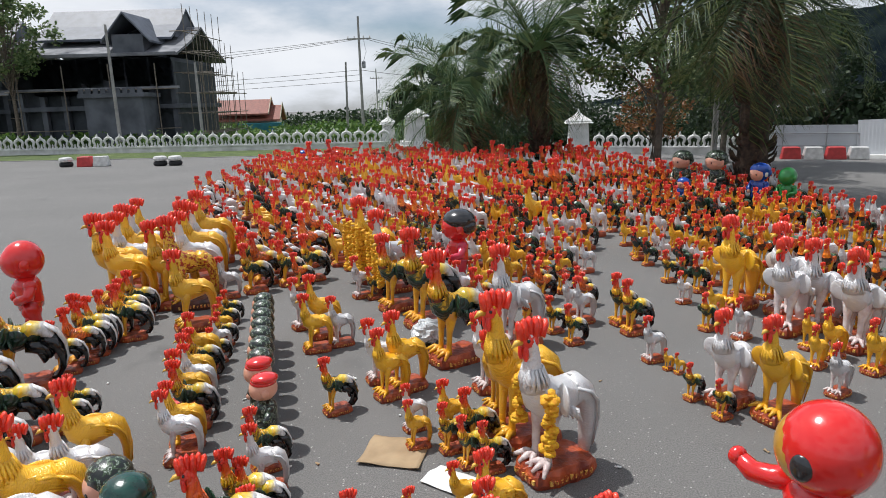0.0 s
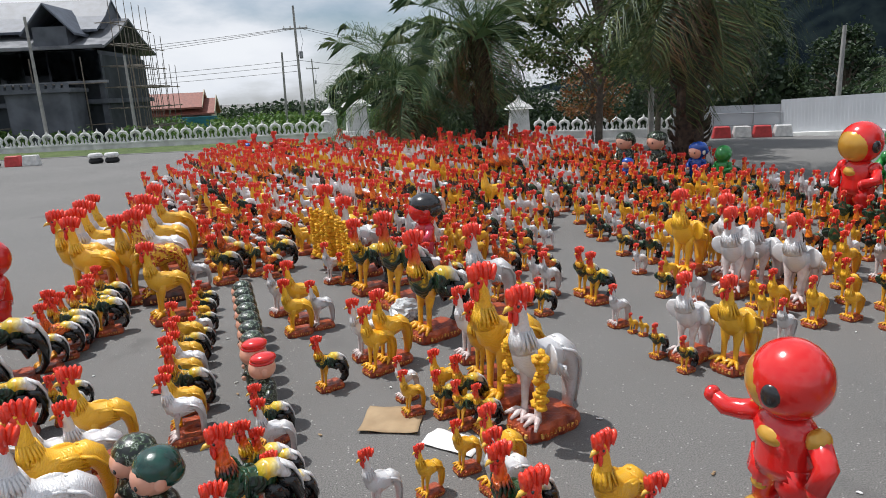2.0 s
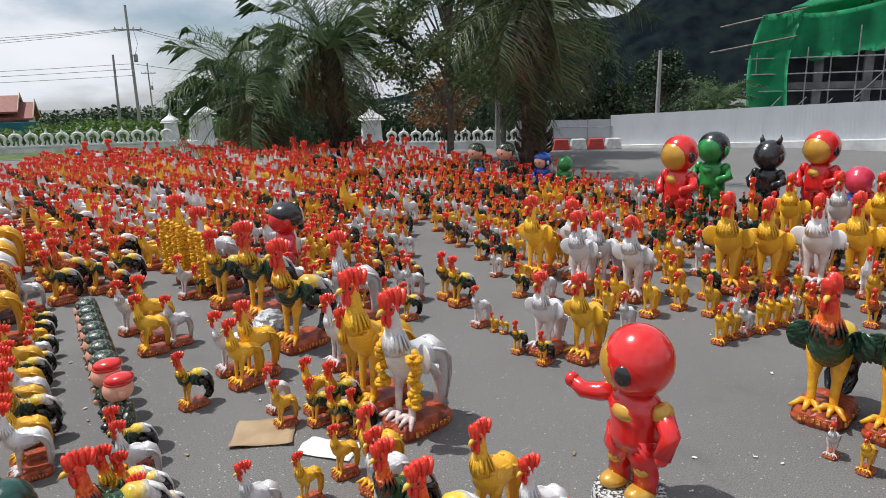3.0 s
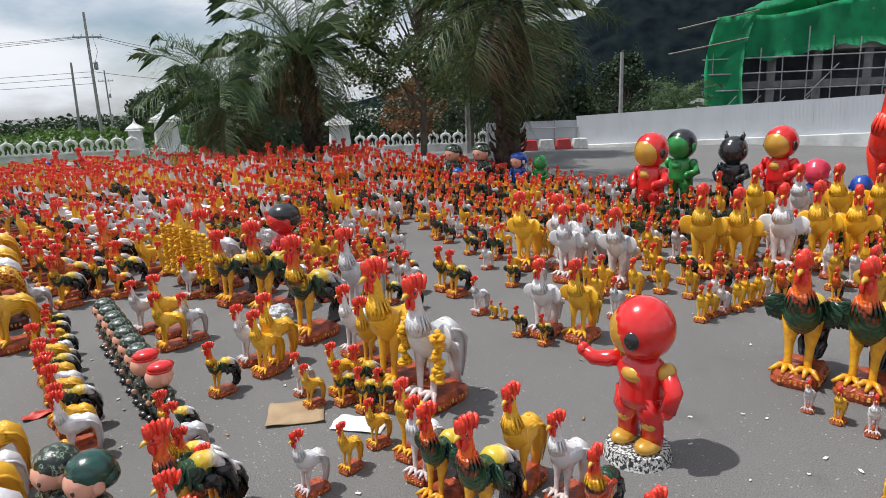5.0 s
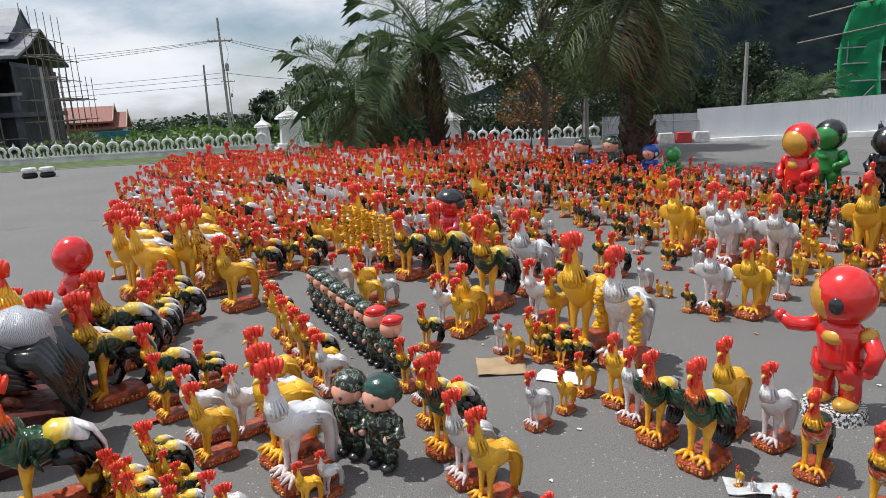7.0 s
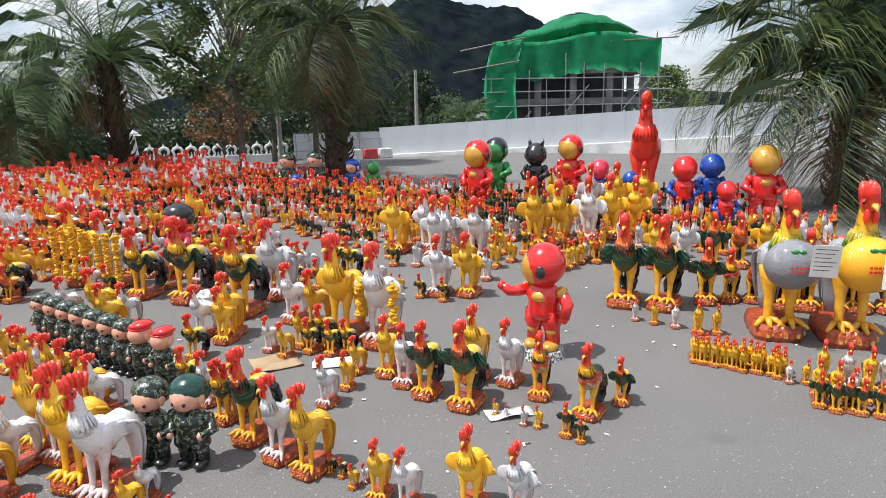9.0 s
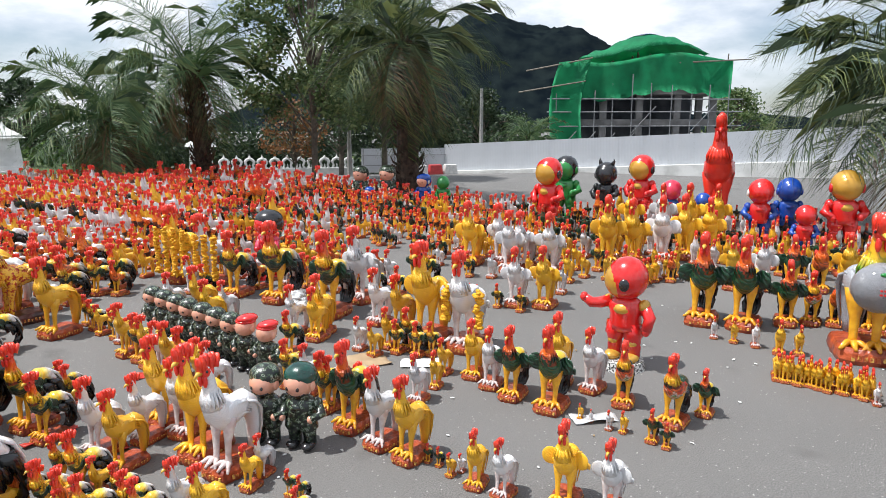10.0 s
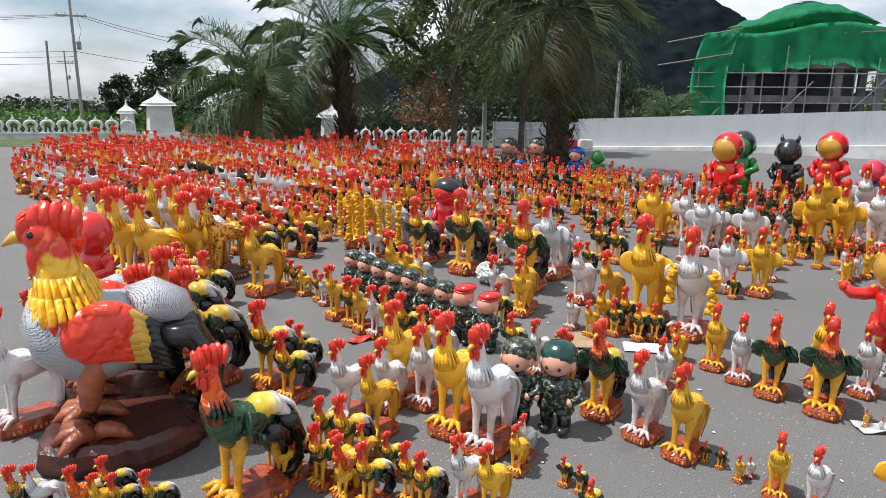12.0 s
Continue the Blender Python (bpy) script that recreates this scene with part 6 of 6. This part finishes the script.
doll((-0.25, 8.9), 1.12, 200, [doll_red, doll_red, doll_red, doll_pink, doll_red, doll_black, doll_red, doll_red], "red doll statue with a black hair cap", helmet=True)
doll((-7.6, 25.5), 0.8, 212, [doll_blue, skin, doll_blue, doll_blue, doll_red, doll_blue, doll_white, doll_black], "small blue doll statue at the far edge", helmet=True)


def soldier(x, y, h, turn, cap):
    ob = finish("toy_soldier", doll_form(16, False, True, False, 1.25, 0.86, cap is doll_red, base=False), [skin, skin, camo, camo, doll_black, cap, skin, doll_black, camo, camo], smooth=False)
    ob.matrix_basis = pose(x, y, 0, 0, 0, turn) @ Matrix.Diagonal((h * 1.05, h * 1.05, h, 1))
    hat = "red beret" if cap is doll_pink or cap is doll_red else "green helmet" if cap is helmet_green else "camouflage helmet"
    tagged(ob, "painted toy soldier statue in camouflage with a " + hat, "toy soldier", "rank of toy soldiers")


soldier(-1.58, 3.16, 0.73, 222, helmet_green)
soldier(-1.80, 3.36, 0.70, 222, camo)
soldier(-1.42, 4.72, 0.62, 212, doll_red)
soldier(-1.56, 4.98, 0.64, 212, doll_red)
for i in range(7):
    soldier(-1.66 - 0.095 * i, 5.25 + 0.265 * i, 0.60, 208 + 3 * (i % 3), camo)


# ---- garlands, scraps and signs ----
def flower_string(at, drop, thick=0.05, label="hanging string of yellow marigolds"):
    bm = bmesh.new()
    n = int(drop / (thick * 0.62))
    for i in range(n):
        r = thick * luck.uniform(0.72, 1.1) * (1.25 if i > n - 3 else 1)
        for j in range(4):
            a = luck.uniform(0, 6.28)
            ball(bm, (math.cos(a) * r * 0.45, math.sin(a) * r * 0.45, -i * thick * 0.62 + luck.uniform(-0.3, 0.3) * thick), (r * 0.62, r * 0.62, r * 0.36), 6, 0, Matrix.Rotation(luck.uniform(-0.6, 0.6), 4, "X"))
    ob = finish("flower_garland", bm, marigold)
    ob.matrix_basis = pose(*at)
    tagged(ob, label, "garland", "flower garlands")


for s in (-1, 1):
    flower_string((0.58 + s * 0.09, 4.30 - s * 0.19, 0.73), 0.42, 0.06)
for k in range(4):
    flower_string((-1.88 + 0.10 * k, 9.25 - 0.17 * k, 0.92), 0.74, 0.055)
for k in range(4):
    flower_string((-1.52 + 0.10 * k, 8.80 - 0.16 * k, 0.84), 0.66, 0.055)


def sheet(name, label, category, at, w, d, turn, material, lift=0.03, seed=1, group=""):
    """A creased sheet lying on the asphalt."""
    bm = bmesh.new()
    bmesh.ops.create_grid(bm, x_segments=12, y_segments=10, size=0.5)
    for v in bm.verts:
        q = noise.noise((v.co.x * 3 + seed, v.co.y * 3, seed * 1.7))
        v.co = Vector((v.co.x * w * (1 + 0.06 * q), v.co.y * d * (1 + 0.05 * q), 0.008 + max(0, lift * (0.5 + q))))
    bmesh.ops.solidify(bm, geom=bm.faces[:], thickness=0.004)
    ob = finish(name, bm, material)
    ob.matrix_basis = pose(*at, 0, 0, turn)
    tagged(ob, label, category, group)
    return ob


sheet("cardboard_sheet", "creased brown cardboard flap lying on asphalt", "cardboard", (-0.42, 4.62, 0), 0.46, 0.40, -8, cardboard, 0.025, 2)
sheet("paper_sheet", "pale crumpled paper sheet under a statue", "paper", (0.05, 4.25, 0), 0.42, 0.24, -30, paper, 0.02, 4)
sheet("plastic_sheet", "thin clear plastic scrap on the asphalt", "plastic", (0.72, 2.36, 0.0), 0.40, 0.16, -20, plastic_film, 0.03, 6)
sheet("paper_scrap", "faded red paper scrap on the ground", "litter", (-2.5, 5.35, 0), 0.26, 0.12, 20, ribbon_red, 0.03, 9, "litter")
sheet("paper_scrap", "faded red ribbon scrap on the ground", "litter", (-3.30, 4.30, 0), 0.42, 0.07, 25, ribbon_red, 0.03, 12, "litter")
sheet("paper_scrap", "faded red ribbon scrap on the ground", "litter", (-2.95, 3.75, 0), 0.40, 0.06, 20, ribbon_red, 0.02, 15, "litter")
def offering_bag(x, y, z, r, mat, label):
    """A stuffed cloth bag with a bow on a statue's breast."""
    bag = thing("offering_bag", label, "bag", (x, y, z), 222, "offering bags")
    bm = bmesh.new()
    ball(bm, (0, 0, 0), (r * 0.8, r, r * 0.95), 20)
    for v in bm.verts:
        v.co *= 1 + 0.03 * noise.noise(v.co * 9)
    finish("pouch", bm, mat, bag)
    bm = bmesh.new()
    for s in (-1, 1):
        ball(bm, (r * 0.60, s * r * 0.13, r * 0.62), (r * 0.07, r * 0.14, r * 0.08), 10)
    finish("bow", bm, doll_green, bag, "green satin bow")
    for i in range(2):
        for j in range(5 - i):
            bm = bmesh.new()
            y, z = r * (-0.26 + 0.13 * j), r * (0.10 - 0.15 * i)
            x = 0.8 * math.sqrt(max(0.1, r * r - y * y - (z / 0.95) ** 2))
            box(bm, (x - 0.012, y - r * 0.04, z - r * 0.035), (x + 0.006, y + r * 0.04, z + r * 0.035))
            part("print_mark", bm, doll_red, bag, "short red print mark")


def notice(x, y, z, w, h, turn, tilt):
    n = thing("paper_notice", "white printed paper notice tied to a statue", "notice", (x, y, z), turn)
    n.rotation_euler[1] = radians(tilt)
    bm = bmesh.new()
    box(bm, (0, -w / 2, -h / 2), (0.004, w / 2, h / 2))
    part("paper", bm, paper, n)
    for i in range(6):
        bm = bmesh.new()
        box(bm, (0.0045, -w * 0.40, h * (0.36 - 0.13 * i)), (0.006, w * (0.38 - 0.1 * (i % 3)), h * (0.36 - 0.13 * i) + h * 0.022))
        part("print_line", bm, print_grey, n)


offering_bag(3.98, 1.80, 0.86, 0.27, grey_barred, "grey cloth offering bag with a green bow")
offering_bag(4.36, 1.26, 0.90, 0.29, gold, "golden cloth offering bag with a green bow")
notice(3.86, 1.44, 0.98, 0.24, 0.34, 215, 14)
notice(4.10, 0.86, 0.98, 0.34, 0.40, 215, 0)


def plastic_bag(at, w, h, turn, seed):
    """A crumpled clear bag lying in folds."""
    bm = bmesh.new()
    ball(bm, (0, 0, 0), (0.5, 0.34, 0.5), 26)
    for v in bm.verts:
        q = noise.noise(v.co * 6 + Vector((seed, 0, 0))) + 0.5 * noise.noise(v.co * 15)
        v.co *= 1 + 0.32 * q
        v.co.z = max(0.0, v.co.z + 0.5) * h / w
    ob = finish("plastic_bag", bm, plastic_film, smooth=False)
    ob.matrix_basis = pose(*at, 0, 0, turn) @ Matrix.Scale(w, 4)
    tagged(ob, "crumpled clear plastic bag lying on asphalt", "plastic bag", "litter")


plastic_bag((-1.72, 1.95, 0), 0.26, 0.12, 20, 3)
plastic_bag((-0.45, 6.85, 0), 0.42, 0.26, 70, 8)

scraps = random.Random(9)
for i in range(80):
    x, y = scraps.uniform(-3.4, 4.5), scraps.uniform(1.6, 7.0)
    sheet("litter_scrap", "tiny dry leaf or paper scrap on asphalt", "litter", (x, y, 0), scraps.uniform(0.015, 0.05), scraps.uniform(0.01, 0.022), scraps.uniform(0, 360), scraps.choice([paper, paper, cardboard]), 0.008, i + 20, "litter")
